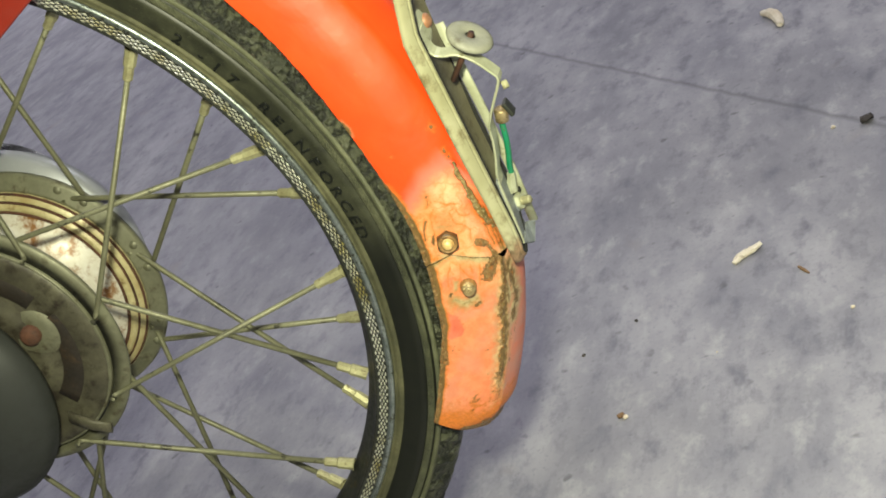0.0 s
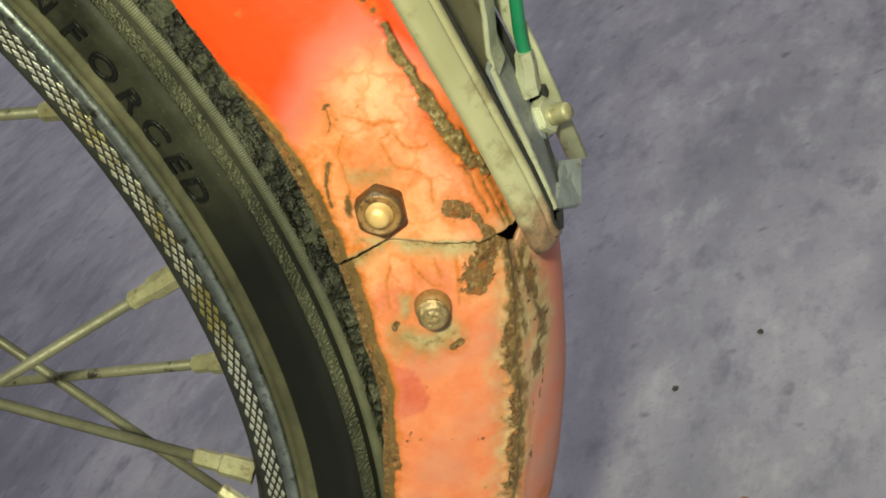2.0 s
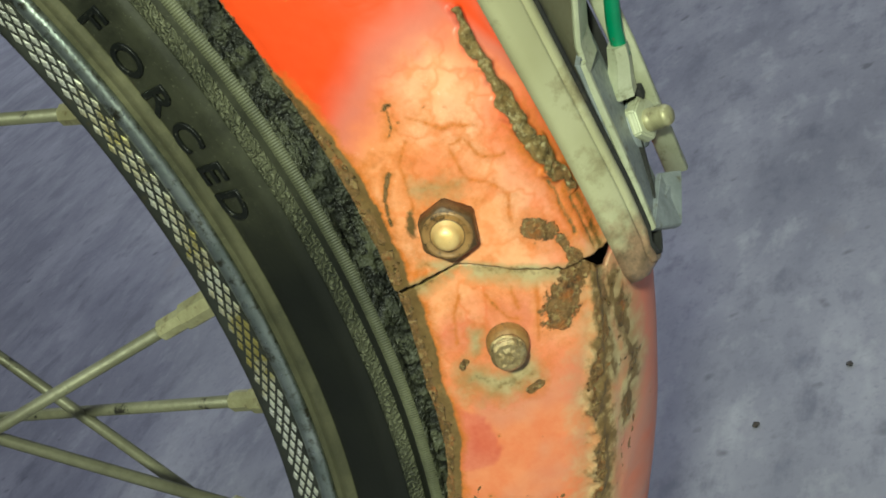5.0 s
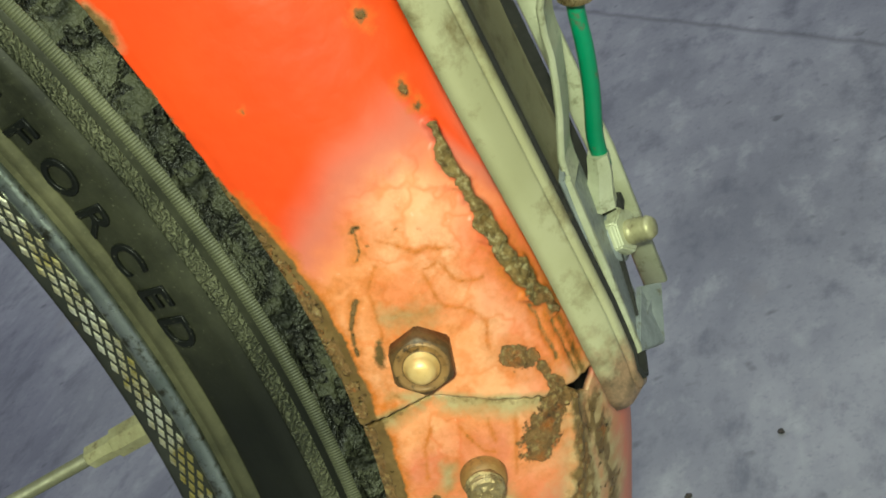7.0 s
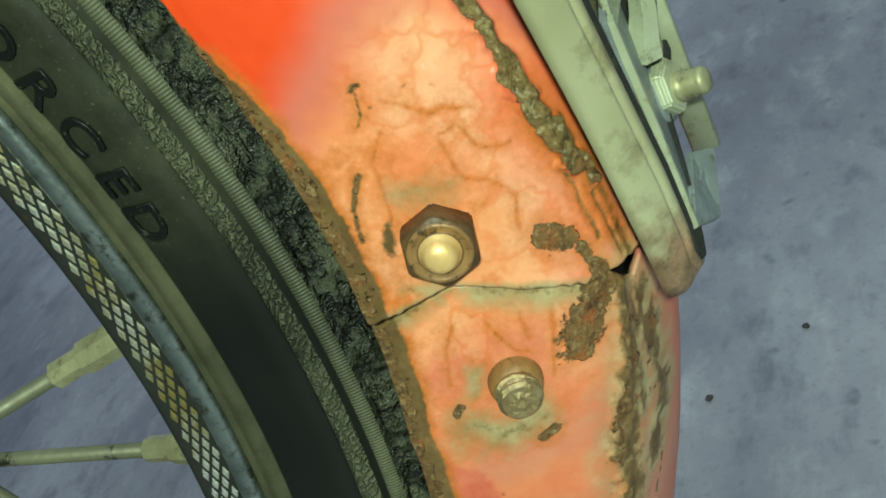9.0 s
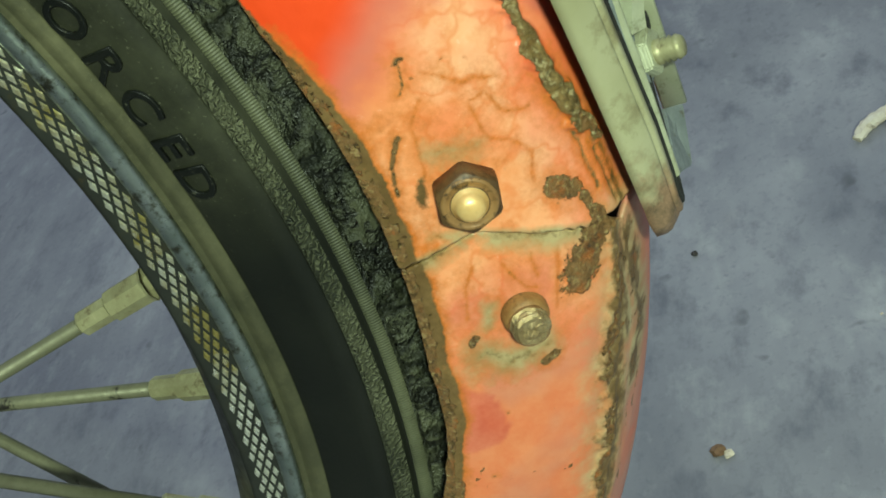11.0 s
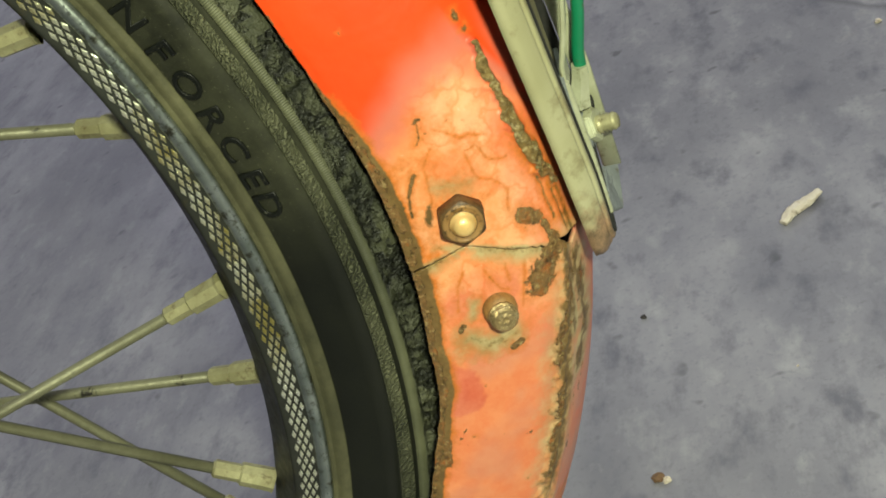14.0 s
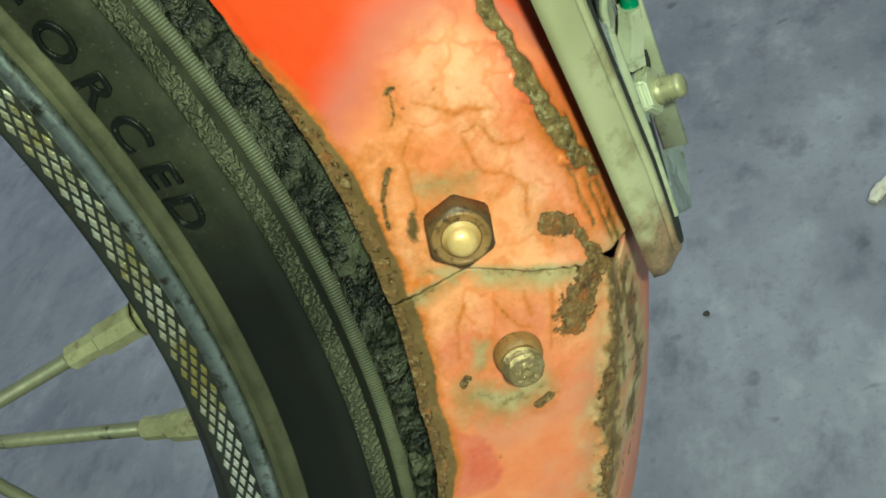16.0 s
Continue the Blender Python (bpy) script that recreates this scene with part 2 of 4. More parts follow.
M["tyre_bar"] = rubber("smooth_tread_bars", (0.140, 0.143, 0.082), (0.024, 0.028, 0.017), 0.44, 0.8, 0.0016, grain=420, cracks=80.0)


def concrete():
    m, t, b = nodes_of("power_floated_concrete")
    where = t.nodes.new("ShaderNodeTexCoord")
    swept = t.nodes.new("ShaderNodeMapping")
    swept.inputs["Scale"].default_value = (1.0, 0.55, 1.0)
    swept.inputs["Rotation"].default_value = (0, 0, radians(12))
    t.links.new(where.outputs["Object"], swept.inputs[0])

    def trowelled(scale, detail, rough):
        n = node(t, "ShaderNodeTexNoise", Scale=scale, Detail=detail, Roughness=rough)
        t.links.new(swept.outputs[0], n.inputs["Vector"])
        return n.outputs[0]

    vast = noise_out(t, 3.2, 4.0, 0.55)
    big = trowelled(13.0, 6.0, 0.62)
    mid = trowelled(40.0, 7.0, 0.66)
    fine = noise_out(t, 260.0, 6.0, 0.7)
    tone = mixed(t, ramp(t, big, [(0.34, grey(0)), (0.66, grey(1))]), (0.220, 0.218, 0.262), (0.395, 0.388, 0.428))
    tone = mixed(t, ramp(t, vast, [(0.38, grey(0.40)), (0.54, grey(0))]), tone, (0.180, 0.176, 0.205))
    tone = mixed(t, ramp(t, mid, [(0.32, grey(0.80)), (0.48, grey(0))]), tone, (0.130, 0.130, 0.165))
    tone = mixed(t, ramp(t, mid, [(0.54, grey(0)), (0.72, grey(0.60))]), tone, (0.50, 0.495, 0.52))
    tone = mixed(t, ramp(t, fine, [(0.54, grey(0)), (0.72, grey(0.42))]), tone, (0.13, 0.13, 0.158))
    spots = noise_out(t, 75.0, 2.0, 0.4)
    tone = mixed(t, ramp(t, spots, [(0.68, grey(0)), (0.78, grey(0.65))]), tone, (0.085, 0.085, 0.100))
    rust = noise_out(t, 13.0, 3.0, 0.5)
    tone = mixed(t, ramp(t, rust, [(0.66, grey(0)), (0.76, grey(0.30))]), tone, (0.30, 0.25, 0.21))
    # a hairline joint that runs across the slab, in a straight line with a little wander
    c = t.nodes.new("ShaderNodeTexCoord")
    along, start = Vector((-0.605, 0.796, 0)), Vector((0.4398, 0.4175, 0))
    side = Vector((along.y, -along.x, 0)).normalized()
    away = t.nodes.new("ShaderNodeVectorMath")
    away.operation = "SUBTRACT"
    away.inputs[1].default_value = start
    t.links.new(c.outputs["Object"], away.inputs[0])
    dot = t.nodes.new("ShaderNodeVectorMath")
    dot.operation = "DOT_PRODUCT"
    dot.inputs[1].default_value = side
    t.links.new(away.outputs[0], dot.inputs[0])
    wander = node(t, "ShaderNodeMath")
    wander.operation = "MULTIPLY_ADD"
    wander.inputs[1].default_value, wander.inputs[2].default_value = 0.010, -0.005
    t.links.new(mid, wander.inputs[0])
    off = node(t, "ShaderNodeMath")
    off.operation = "ADD"
    t.links.new(dot.outputs["Value"], off.inputs[0])
    t.links.new(wander.outputs[0], off.inputs[1])
    size = node(t, "ShaderNodeMath")
    size.operation = "ABSOLUTE"
    t.links.new(off.outputs[0], size.inputs[0])
    joint = ramp(t, size.outputs[0], [(0.0004, grey(0.45)), (0.0014, grey(0))])
    tone = mixed(t, joint, tone, (0.045, 0.045, 0.055))
    t.links.new(tone, b.inputs["Base Color"])
    t.links.new(ramp(t, mid, [(0.3, grey(0.48)), (0.7, grey(0.72))]), b.inputs["Roughness"])
    bump_to(t, b, mid, 0.10, 0.0008)
    bump_to(t, b, fine, 0.30, 0.0005)
    return m


M["concrete"] = concrete()


def mudguard_paint():
    """Orange enamel over primer; the masks of wear come with the mesh: pale, rust, olive, red and dirt."""
    m, t, b = nodes_of("worn_orange_enamel")

    def mask(name):
        a = t.nodes.new("ShaderNodeAttribute")
        a.attribute_name = name
        return a.outputs["Fac"]

    def torn(source, grain, amount, lo=0.40, hi=0.60):
        """A mask whose edge is broken up by a grain."""
        n = node(t, "ShaderNodeMath")
        n.operation = "MULTIPLY_ADD"
        n.inputs[1].default_value = amount
        t.links.new(grain, n.inputs[0])
        t.links.new(source, n.inputs[2])
        m2 = node(t, "ShaderNodeMath")
        m2.operation = "SUBTRACT"
        m2.inputs[1].default_value = amount * 0.5
        t.links.new(n.outputs[0], m2.inputs[0])
        return ramp(t, m2.outputs[0], [(lo, grey(0)), (hi, grey(1))])

    soft = noise_out(t, 60.0, 6.0, 0.6)
    blot = noise_out(t, 190.0, 6.0, 0.65)
    fine = noise_out(t, 700.0, 6.0, 0.7)
    crust = noise_out(t, 420.0, 7.0, 0.72)
    lump = noise_out(t, 950.0, 5.0, 0.7)
    tone = mixed(t, ramp(t, soft, [(0.3, grey(0)), (0.7, grey(1))]), (0.74, 0.060, 0.008), (0.80, 0.074, 0.010))
    pale = mixed(t, ramp(t, soft, [(0.40, grey(0)), (0.60, grey(1))]), (0.86, 0.325, 0.120), (0.90, 0.475, 0.255))
    pale = mixed(t, ramp(t, blot, [(0.52, grey(0)), (0.72, grey(0.55))]), pale, (0.74, 0.23, 0.050))
    run = noise_out(t, 105.0, 3.0, 0.55)
    pale = mixed(t, ramp(t, run, [(0.455, grey(0)), (0.50, grey(0.55)), (0.545, grey(0))]), pale, (0.76, 0.20, 0.035))
    pale = mixed(t, ramp(t, fine, [(0.62, grey(0)), (0.72, grey(0.5))]), pale, (0.92, 0.62, 0.42))
    tone = mixed(t, mask("pale"), tone, pale)
    tone = mixed(t, mask("pink"), tone, mixed(t, ramp(t, blot, [(0.4, grey(0)), (0.7, grey(1))]), (0.74, 0.225, 0.095), (0.78, 0.300, 0.140)))
    tone = mixed(t, mask("haze"), tone, (0.50, 0.26, 0.20))
    tone = mixed(t, mask("red"), tone, mixed(t, ramp(t, blot, [(0.35, grey(0)), (0.65, grey(1))]), (0.56, 0.085, 0.050), (0.66, 0.170, 0.105)))
    stain = mixed(t, ramp(t, fine, [(0.3, grey(0)), (0.7, grey(1))]), (0.42, 0.125, 0.020), (0.66, 0.185, 0.030))
    tone = mixed(t, torn(mask("dirt"), crust, 1.1, 0.24, 0.86), tone, stain)
    tone = mixed(t, ramp(t, torn(mask("sage"), blot, 0.9, 0.25, 0.85), [(0.0, grey(0)), (1.0, grey(0.84))]), tone, mixed(t, ramp(t, blot, [(0.38, grey(0)), (0.62, grey(1))]), (0.27, 0.235, 0.100), (0.45, 0.405, 0.215)))
    olive = mixed(t, ramp(t, blot, [(0.35, grey(0)), (0.65, grey(1))]), (0.105, 0.060, 0.021), (0.215, 0.135, 0.050))
    olive = mixed(t, ramp(t, lump, [(0.42, grey(0)), (0.66, grey(0.9))]), olive, (0.125, 0.078, 0.025))
    tone = mixed(t, torn(mask("olive"), crust, 1.8, 0.36, 0.78), tone, olive)
    rust = mixed(t, ramp(t, crust, [(0.36, grey(0)), (0.54, grey(1))]), (0.046, 0.027, 0.011), (0.235, 0.128, 0.044))
    # pale flecks paint glints into the rust's colour
    rust = mixed(t, ramp(t, lump, [(0.53, grey(0)), (0.63, grey(0.85))]), rust, (0.430, 0.320, 0.140))
    rust = mixed(t, ramp(t, blot, [(0.54, grey(0)), (0.66, grey(0.75))]), rust, (0.420, 0.125, 0.022))
    braze = mixed(t, ramp(t, crust, [(0.36, grey(0)), (0.58, grey(1))]), (0.085, 0.053, 0.016), (0.290, 0.200, 0.070))
    # yellowish highlights of the glossy seam, put in as colour
    braze = mixed(t, ramp(t, lump, [(0.52, grey(0)), (0.66, grey(0.9))]), braze, (0.58, 0.50, 0.27))
    braze = mixed(t, ramp(t, blot, [(0.55, grey(0)), (0.68, grey(0.7))]), braze, (0.200, 0.090, 0.020))
    fill = torn(mask("braze"), crust, 1.6, 0.46, 0.54)
    tone = mixed(t, fill, tone, braze)
    worn = torn(mask("rust"), crust, 2.0, 0.46, 0.54)
    tone = mixed(t, worn, tone, rust)
    both = node(t, "ShaderNodeMath")
    both.operation = "MAXIMUM"
    t.links.new(fill, both.inputs[0])
    t.links.new(worn, both.inputs[1])
    worn = both.outputs[0]
    t.links.new(tone, b.inputs["Base Color"])
    gloss = mixed(t, mask("pale"), grey(0.44), ramp(t, blot, [(0.35, grey(0.30)), (0.65, grey(0.48))]))
    gloss = mixed(t, worn, gloss, ramp(t, lump, [(0.35, grey(0.65)), (0.62, grey(0.22))]))
    t.links.new(gloss, b.inputs["Roughness"])
    b.inputs["Specular IOR Level"].default_value = 0.36
    rough = mixed(t, worn, grey(0.35), crust)
    bump_to(t, b, rough, 0.85, 0.0014)
    bump_to(t, b, mixed(t, worn, grey(0.5), lump), 0.7, 0.0006)
    bump_to(t, b, soft, 0.22, 0.0014)
    bump_to(t, b, fine, 0.06, 0.0002)
    return m


M["mudguard"] = mudguard_paint()

# ---- building helpers ----


def thing(name, label, category, place=(0, 0, 0), group=""):
    ob = new(name)
    ob.location = place
    ob.empty_display_size = 0.02
    return tagged(ob, label, category, group)


def part(name, bm, material, parent, label="", smooth=True):
    """Links a bmesh as one mesh object under a thing or a part."""
    me = bpy.data.meshes.new(name)
    bm.to_mesh(me)
    bm.free()
    return part_of(name, me, material, parent, label, smooth)


def part_of(name, me, material, parent, label="", smooth=True):
    for m in material if isinstance(material, (list, tuple)) else [material]:
        me.materials.append(m)
    if smooth:
        me.polygons.foreach_set("use_smooth", [True] * len(me.polygons))
    ob = new(name, me)
    if parent:
        ob.parent = parent
        ob.matrix_parent_inverse = parent.matrix_world.inverted() if parent.type == "EMPTY" else Matrix()
    return tagged(ob, label) if label else ob


def ring(profile, steps=180, closed=False, turn=(0.0, 360.0)):
    """A lathe round the axle (the y axis at axle height): profile of (radius, y)."""
    bm = bmesh.new()
    full = abs(turn[1] - turn[0]) > 359
    rows = []
    for k in range(steps if full else steps + 1):
        a = radians(turn[0] + (turn[1] - turn[0]) * k / steps)
        rows.append([bm.verts.new((r * math.cos(a) + WHEEL_X, y, r * math.sin(a) + WHEEL_Z)) for r, y in profile])
    for k in range(len(rows) if full else len(rows) - 1):
        p, q = rows[k], rows[(k + 1) % len(rows)]
        for j in range(len(profile) if closed else len(profile) - 1):
            i = (j + 1) % len(profile)
            bm.faces.new((p[j], p[i], q[i], q[j]))
    bmesh.ops.recalc_face_normals(bm, faces=bm.faces)
    return bm


def lathe(profile, base, axis, steps=24):
    """A turned piece: profile of (radius, height along the axis) from base."""
    axis = Vector(axis).normalized()
    turn = axis.to_track_quat("Z", "Y").to_matrix()
    bm, rows = bmesh.new(), []
    for r, h in profile:
        if r < 1e-6:
            rows.append([bm.verts.new(Vector(base) + turn @ Vector((0, 0, h)))])
        else:
            rows.append([bm.verts.new(Vector(base) + turn @ Vector((r * math.cos(2 * math.pi * k / steps), r * math.sin(2 * math.pi * k / steps), h))) for k in range(steps)])
    for p, q in zip(rows, rows[1:]):
        for k in range(steps):
            i = (k + 1) % steps
            if len(p) == 1 and len(q) > 1:
                bm.faces.new((p[0], q[k], q[i]))
            elif len(q) == 1 and len(p) > 1:
                bm.faces.new((p[k], p[i], q[0]))
            elif len(p) > 1:
                bm.faces.new((p[k], p[i], q[i], q[k]))
    bmesh.ops.recalc_face_normals(bm, faces=bm.faces)
    return bm


def sweep(points, radius, steps=12, flat=1.0, side=(0, 1, 0), taper=None):
    """A tube along points; flat squeezes it across the given side."""
    points = [Vector(p) for p in points]
    bm, rows = bmesh.new(), []
    for k, p in enumerate(points):
        ahead = (points[min(k + 1, len(points) - 1)] - points[max(k - 1, 0)]).normalized()
        u = Vector(side) - ahead * ahead.dot(Vector(side))
        u = u.normalized() if u.length > 1e-5 else ahead.orthogonal().normalized()
        v = ahead.cross(u)
        r = radius * (taper(k / (len(points) - 1)) if taper else 1.0)
        rows.append([bm.verts.new(p + u * r * math.cos(2 * math.pi * j / steps) + v * r * flat * math.sin(2 * math.pi * j / steps)) for j in range(steps)])
    for p, q in zip(rows, rows[1:]):
        for j in range(steps):
            bm.faces.new((p[j], p[(j + 1) % steps], q[(j + 1) % steps], q[j]))
    bm.faces.new(rows[0][::-1])
    bm.faces.new(rows[-1])
    bmesh.ops.recalc_face_normals(bm, faces=bm.faces)
    return bm


def smooth_line(points, per=8):
    """A Catmull-Rom line through points."""
    p = [Vector(q) for q in points]
    out = []
    for k in range(len(p) - 1):
        a, b, c, d = p[max(k - 1, 0)], p[k], p[k + 1], p[min(k + 2, len(p) - 1)]
        for s in range(per):
            f = s / per
            out.append(0.5 * (2 * b + (c - a) * f + (2 * a - 5 * b + 4 * c - d) * f * f + (3 * b - a - 3 * c + d) * f ** 3))
    return out + [p[-1]]


def block(size, place, bevel=0.0006, segments=2):
    bm = bmesh.new()
    bmesh.ops.create_cube(bm, size=1.0, matrix=Matrix.Diagonal((*size, 1)))
    if bevel:
        bmesh.ops.bevel(bm, geom=list(bm.edges), offset=bevel, segments=segments, affect="EDGES", profile=0.6)
    bm.transform(place)
    return bm


def ribbon(points, width, thick, side):
    """A bent flat strip along points, of a width along side and a thickness across it."""
    points = [Vector(p) for p in points]
    side = Vector(side).normalized()
    bm, rows = bmesh.new(), []
    for k, p in enumerate(points):
        ahead = (points[min(k + 1, len(points) - 1)] - points[max(k - 1, 0)]).normalized()
        n = ahead.cross(side).normalized()
        h, w, e = thick / 2, width / 2, min(thick * 0.3, width * 0.2)
        rows.append([bm.verts.new(p + side * a + n * b) for a, b in ((-w, -h + e), (-w + e, -h), (w - e, -h), (w, -h + e), (w, h - e), (w - e, h), (-w + e, h), (-w, h - e))])
    for p, q in zip(rows, rows[1:]):
        for j in range(8):
            bm.faces.new((p[j], p[(j + 1) % 8], q[(j + 1) % 8], q[j]))
    bm.faces.new(rows[0][::-1])
    bm.faces.new(rows[-1])
    bmesh.ops.recalc_face_normals(bm, faces=bm.faces)
    return bm


def W(x, y, z):
    """A place given from the axle."""
    return Vector((x, y, z + AXLE))


def H(x, y, z):
    """A place given from the middle of the wheel."""
    return Vector((x + WHEEL_X, y, z + WHEEL_Z))


def value_noise(u, v, cell, seed=0):
    """Smooth noise from 0 to 1 on arrays, in cells of the given size."""
    u, v = np.asarray(u) / cell, np.asarray(v) / cell
    i, j = np.floor(u).astype(int), np.floor(v).astype(int)
    a, b = u - i, v - j
    a, b = a * a * (3 - 2 * a), b * b * (3 - 2 * b)

    def h(x, y):
        n = (x * 374761393 + y * 668265263 + seed * 974634777) & 0x7FFFFFFF
        n = ((n ^ (n >> 13)) * 1274126177) & 0x7FFFFFFF
        return ((n ^ (n >> 16)) & 0xFFFF) / 65535.0

    return (h(i, j) * (1 - a) + h(i + 1, j) * a) * (1 - b) + (h(i, j + 1) * (1 - a) + h(i + 1, j + 1) * a) * b


def fractal(u, v, cell, octaves=4, seed=0):
    total, weight = 0.0, 0.0
    for k in range(octaves):
        total = total + value_noise(u, v, cell / 2 ** k, seed + k) * 0.55 ** k
        weight += 0.55 ** k
    return total / weight


def step(x, a, b):
    f = np.clip((x - a) / (b - a), 0, 1)
    return f * f * (3 - 2 * f)


# ---- the hall ----


def plane_part(name, corners, material, kind="structure", label=""):
    bm = bmesh.new()
    bm.faces.new([bm.verts.new(c) for c in corners])
    ob = part(name, bm, material, None, label, smooth=False)
    return tagged(ob, label, kind=kind)


plane_part("floor", [(-14, -14, 0), (14, -14, 0), (14, 14, 0), (-14, 14, 0)], M["concrete"], label="mottled grey concrete floor with a hairline joint")
for nm, c in (("wall_north", (0, 14.1, 2)), ("wall_south", (0, -14.1, 2)), ("wall_east", (14.1, 0, 2)), ("wall_west", (-14.1, 0, 2))):
    across = (28.4, 0.2, 4.0) if c[0] == 0 else (0.2, 28.0, 4.0)
    tagged(part(nm, block(across, Matrix.Translation(c), 0), M["wall"], None, "", False), "plain grey plaster wall", kind="structure")
tagged(part("ceiling", block((28.4, 28.4, 0.2), Matrix.Translation((0, 0, 4.1)), 0), M["wall"], None, "", False), "plain grey plaster ceiling", kind="structure")

# ---- the moped's rear end ----
moped = thing("moped", "orange moped's rear wheel and rusty mudguard on a concrete floor", "moped")

# tyre
HALF = [(0.2255, 0.0110), (0.2268, 0.0150), (0.2277, 0.0168), (0.2284, 0.0175), (0.2290, 0.0170), (0.2296, 0.0173), (0.2306, 0.0179), (0.2318, 0.0181),
        (0.2325, 0.0174), (0.2330, 0.0175), (0.2338, 0.0181), (0.2370, 0.0190), (0.2420, 0.0203), (0.2452, 0.0209), (0.2457, 0.0199), (0.2462, 0.0199),
        (0.2467, 0.0208), (0.2480, 0.0209), (0.2492, 0.0208), (0.2499, 0.0205), (0.2503, 0.0192), (0.2508, 0.0191), (0.2512, 0.0203), (0.2523, 0.0201), (0.2534, 0.0195),
        (0.2538, 0.0182), (0.2546, 0.0180), (0.2554, 0.0177), (0.2562, 0.0173), (0.2570, 0.0168), (0.2578, 0.0162), (0.2586, 0.0155), (0.2596, 0.0146), (0.2606, 0.0136), (0.2622, 0.0118), (0.2634, 0.0096), (0.2642, 0.0068), (0.2646, 0.0036), (0.2647, 0.0)]
BAND = ["bead"] * 9 + ["black"] * 6 + ["dust"] * 4 + ["black"] * 2 + ["rib"] * 3 + ["tread"] * 20


def lug(k, r):
    """Whether a smooth lug stands at this step round the shoulder; the lugs are ragged and of uneven width."""
    drift = fractal(np.array([k / 5.0]), np.array([r * 900.0]), 1.0, 3, 15)[0] * 3.4
    return (k + 3 + drift) % 8 < 2.3 and r < 0.2634


def build_tyre():
    prof = [(r, -y) for r, y in HALF] + [(r, y) for r, y in HALF[-2::-1]]
    kinds = [BAND[k] for k in range(len(HALF) - 1)]
    kinds = kinds + kinds[::-1]
    steps = 756
    verts, faces, mats, uvs = [], [], [], []
    order = ["bead", "black", "dust", "rib", "tread", "bar"]
    length = np.r_[0, np.cumsum(np.hypot(*np.diff(np.array(prof), axis=0).T))]
    n = len(prof)
    for k in range(steps):
        a = 2 * math.pi * k / steps
        lag = 1.0 if ((k + 4) % 9) not in (0, 1) else 0.0
        for r, y in prof:
            cut = 0.0
            if 0.2541 < r < 0.2630:
                wave = value_noise(np.array([k / 1.6]), np.array([r * 1100]), 1.0, 5)[0]
                cut = -0.0006 + 0.0008 * wave if lug(k, r) else 0.0007 + 0.0030 * (wave - 0.4)
            elif r >= 0.2630:
                cut = 0.0026 * (1 - lag) if abs(y) > 0.003 else 0.0022
            verts.append(((r - cut) * math.cos(a) + WHEEL_X, y * (1 - cut * 22), (r - cut) * math.sin(a) + WHEEL_Z))
    for k in range(steps):
        for j in range(n - 1):
            q = (k + 1) % steps
            faces.append((k * n + j, k * n + j + 1, q * n + j + 1, q * n + j))
            mats.append(order.index("bar" if kinds[j] == "tread" and lug(k, prof[j][0]) else kinds[j]))
            u0, u1 = k / steps, (k + 1) / steps
            uvs += [u0, length[j], u0, length[j + 1], u1, length[j + 1], u1, length[j]]
    me = bpy.data.meshes.new("tyre")
    me.from_pydata(verts, [], faces)
    me.uv_layers.new(name="UVMap").data.foreach_set("uv", uvs)
    ob = part_of("tyre", me, [M["tyre_" + o] for o in order], moped, "black rubber tyre with a dusty grained sidewall")
    me.polygons.foreach_set("material_index", mats)
    return ob


tyre = build_tyre()


def build_letters():
    """Raised lettering on the sidewall, each character a piece of its own."""
    marks = [("2", 28.7), ("-", 25.5), ("1", 23.4), ("7", 21.2)]
    marks += list(zip("REINFORCED", (16.4, 14.25, 12.5, 10.15, 7.8, 5.5, 3.3, 1.2, -0.85, -2.7)))
    for mark, angle in marks:
        curve = bpy.data.curves.new("letter", "FONT")
        curve.body, curve.size, curve.extrude, curve.bevel_depth, curve.align_x = mark, 0.0086, 0.00042, 0.00022, "CENTER"
        curve.offset = -0.00008
        curve.resolution_u = 4
        holder = bpy.data.objects.new("letter_curve", curve)
        scene.collection.objects.link(holder)
        bpy.context.view_layer.update()
        me = bpy.data.meshes.new_from_object(holder.evaluated_get(bpy.context.evaluated_depsgraph_get()))
        bpy.data.objects.remove(holder)
        a = radians(angle)
        up = Vector((math.cos(a), 0, math.sin(a)))
        right = Vector((math.sin(a), 0, -math.cos(a)))
        out = right.cross(up)
        up = (up + out * 0.27).normalized()
        out = right.cross(up)
        m = Matrix((right * 1.16, up, out)).transposed().to_4x4()
        m.translation = H(0.2338 * math.cos(a), -0.0181, 0.2338 * math.sin(a))
        me.transform(m)
        part_of("letter", me, M["tyre_letter"], tyre, "", smooth=False)


build_letters()

# rim
RIM = [(0.2255, -0.0110), (0.2268, -0.0150), (0.2277, -0.0165), (0.2281, -0.0173), (0.2279, -0.0181), (0.2272, -0.0186), (0.2262, -0.0188), (0.2253, -0.0187), (0.2247, -0.0182)]
BED = [(0.2247, -0.0182), (0.2196, -0.0182), (0.2188, -0.0185), (0.2181, -0.0183), (0.2178, -0.0174)]
WELL = [(0.2178, -0.0174), (0.2172, -0.0140), (0.2145, -0.0100), (0.2112, -0.0055), (0.2100, 0.0), (0.2112, 0.0055), (0.2145, 0.0100), (0.2172, 0.0140), (0.2180, 0.0176), (0.2281, 0.0173), (0.2255, 0.0110)]
rim = part("rim", ring(RIM, 360), M["chrome"], moped, "pitted chrome steel rim with a knurled side")
part("knurled_bed", ring(BED, 360), M["knurl_bed"], rim, "blackened bed of the knurling")
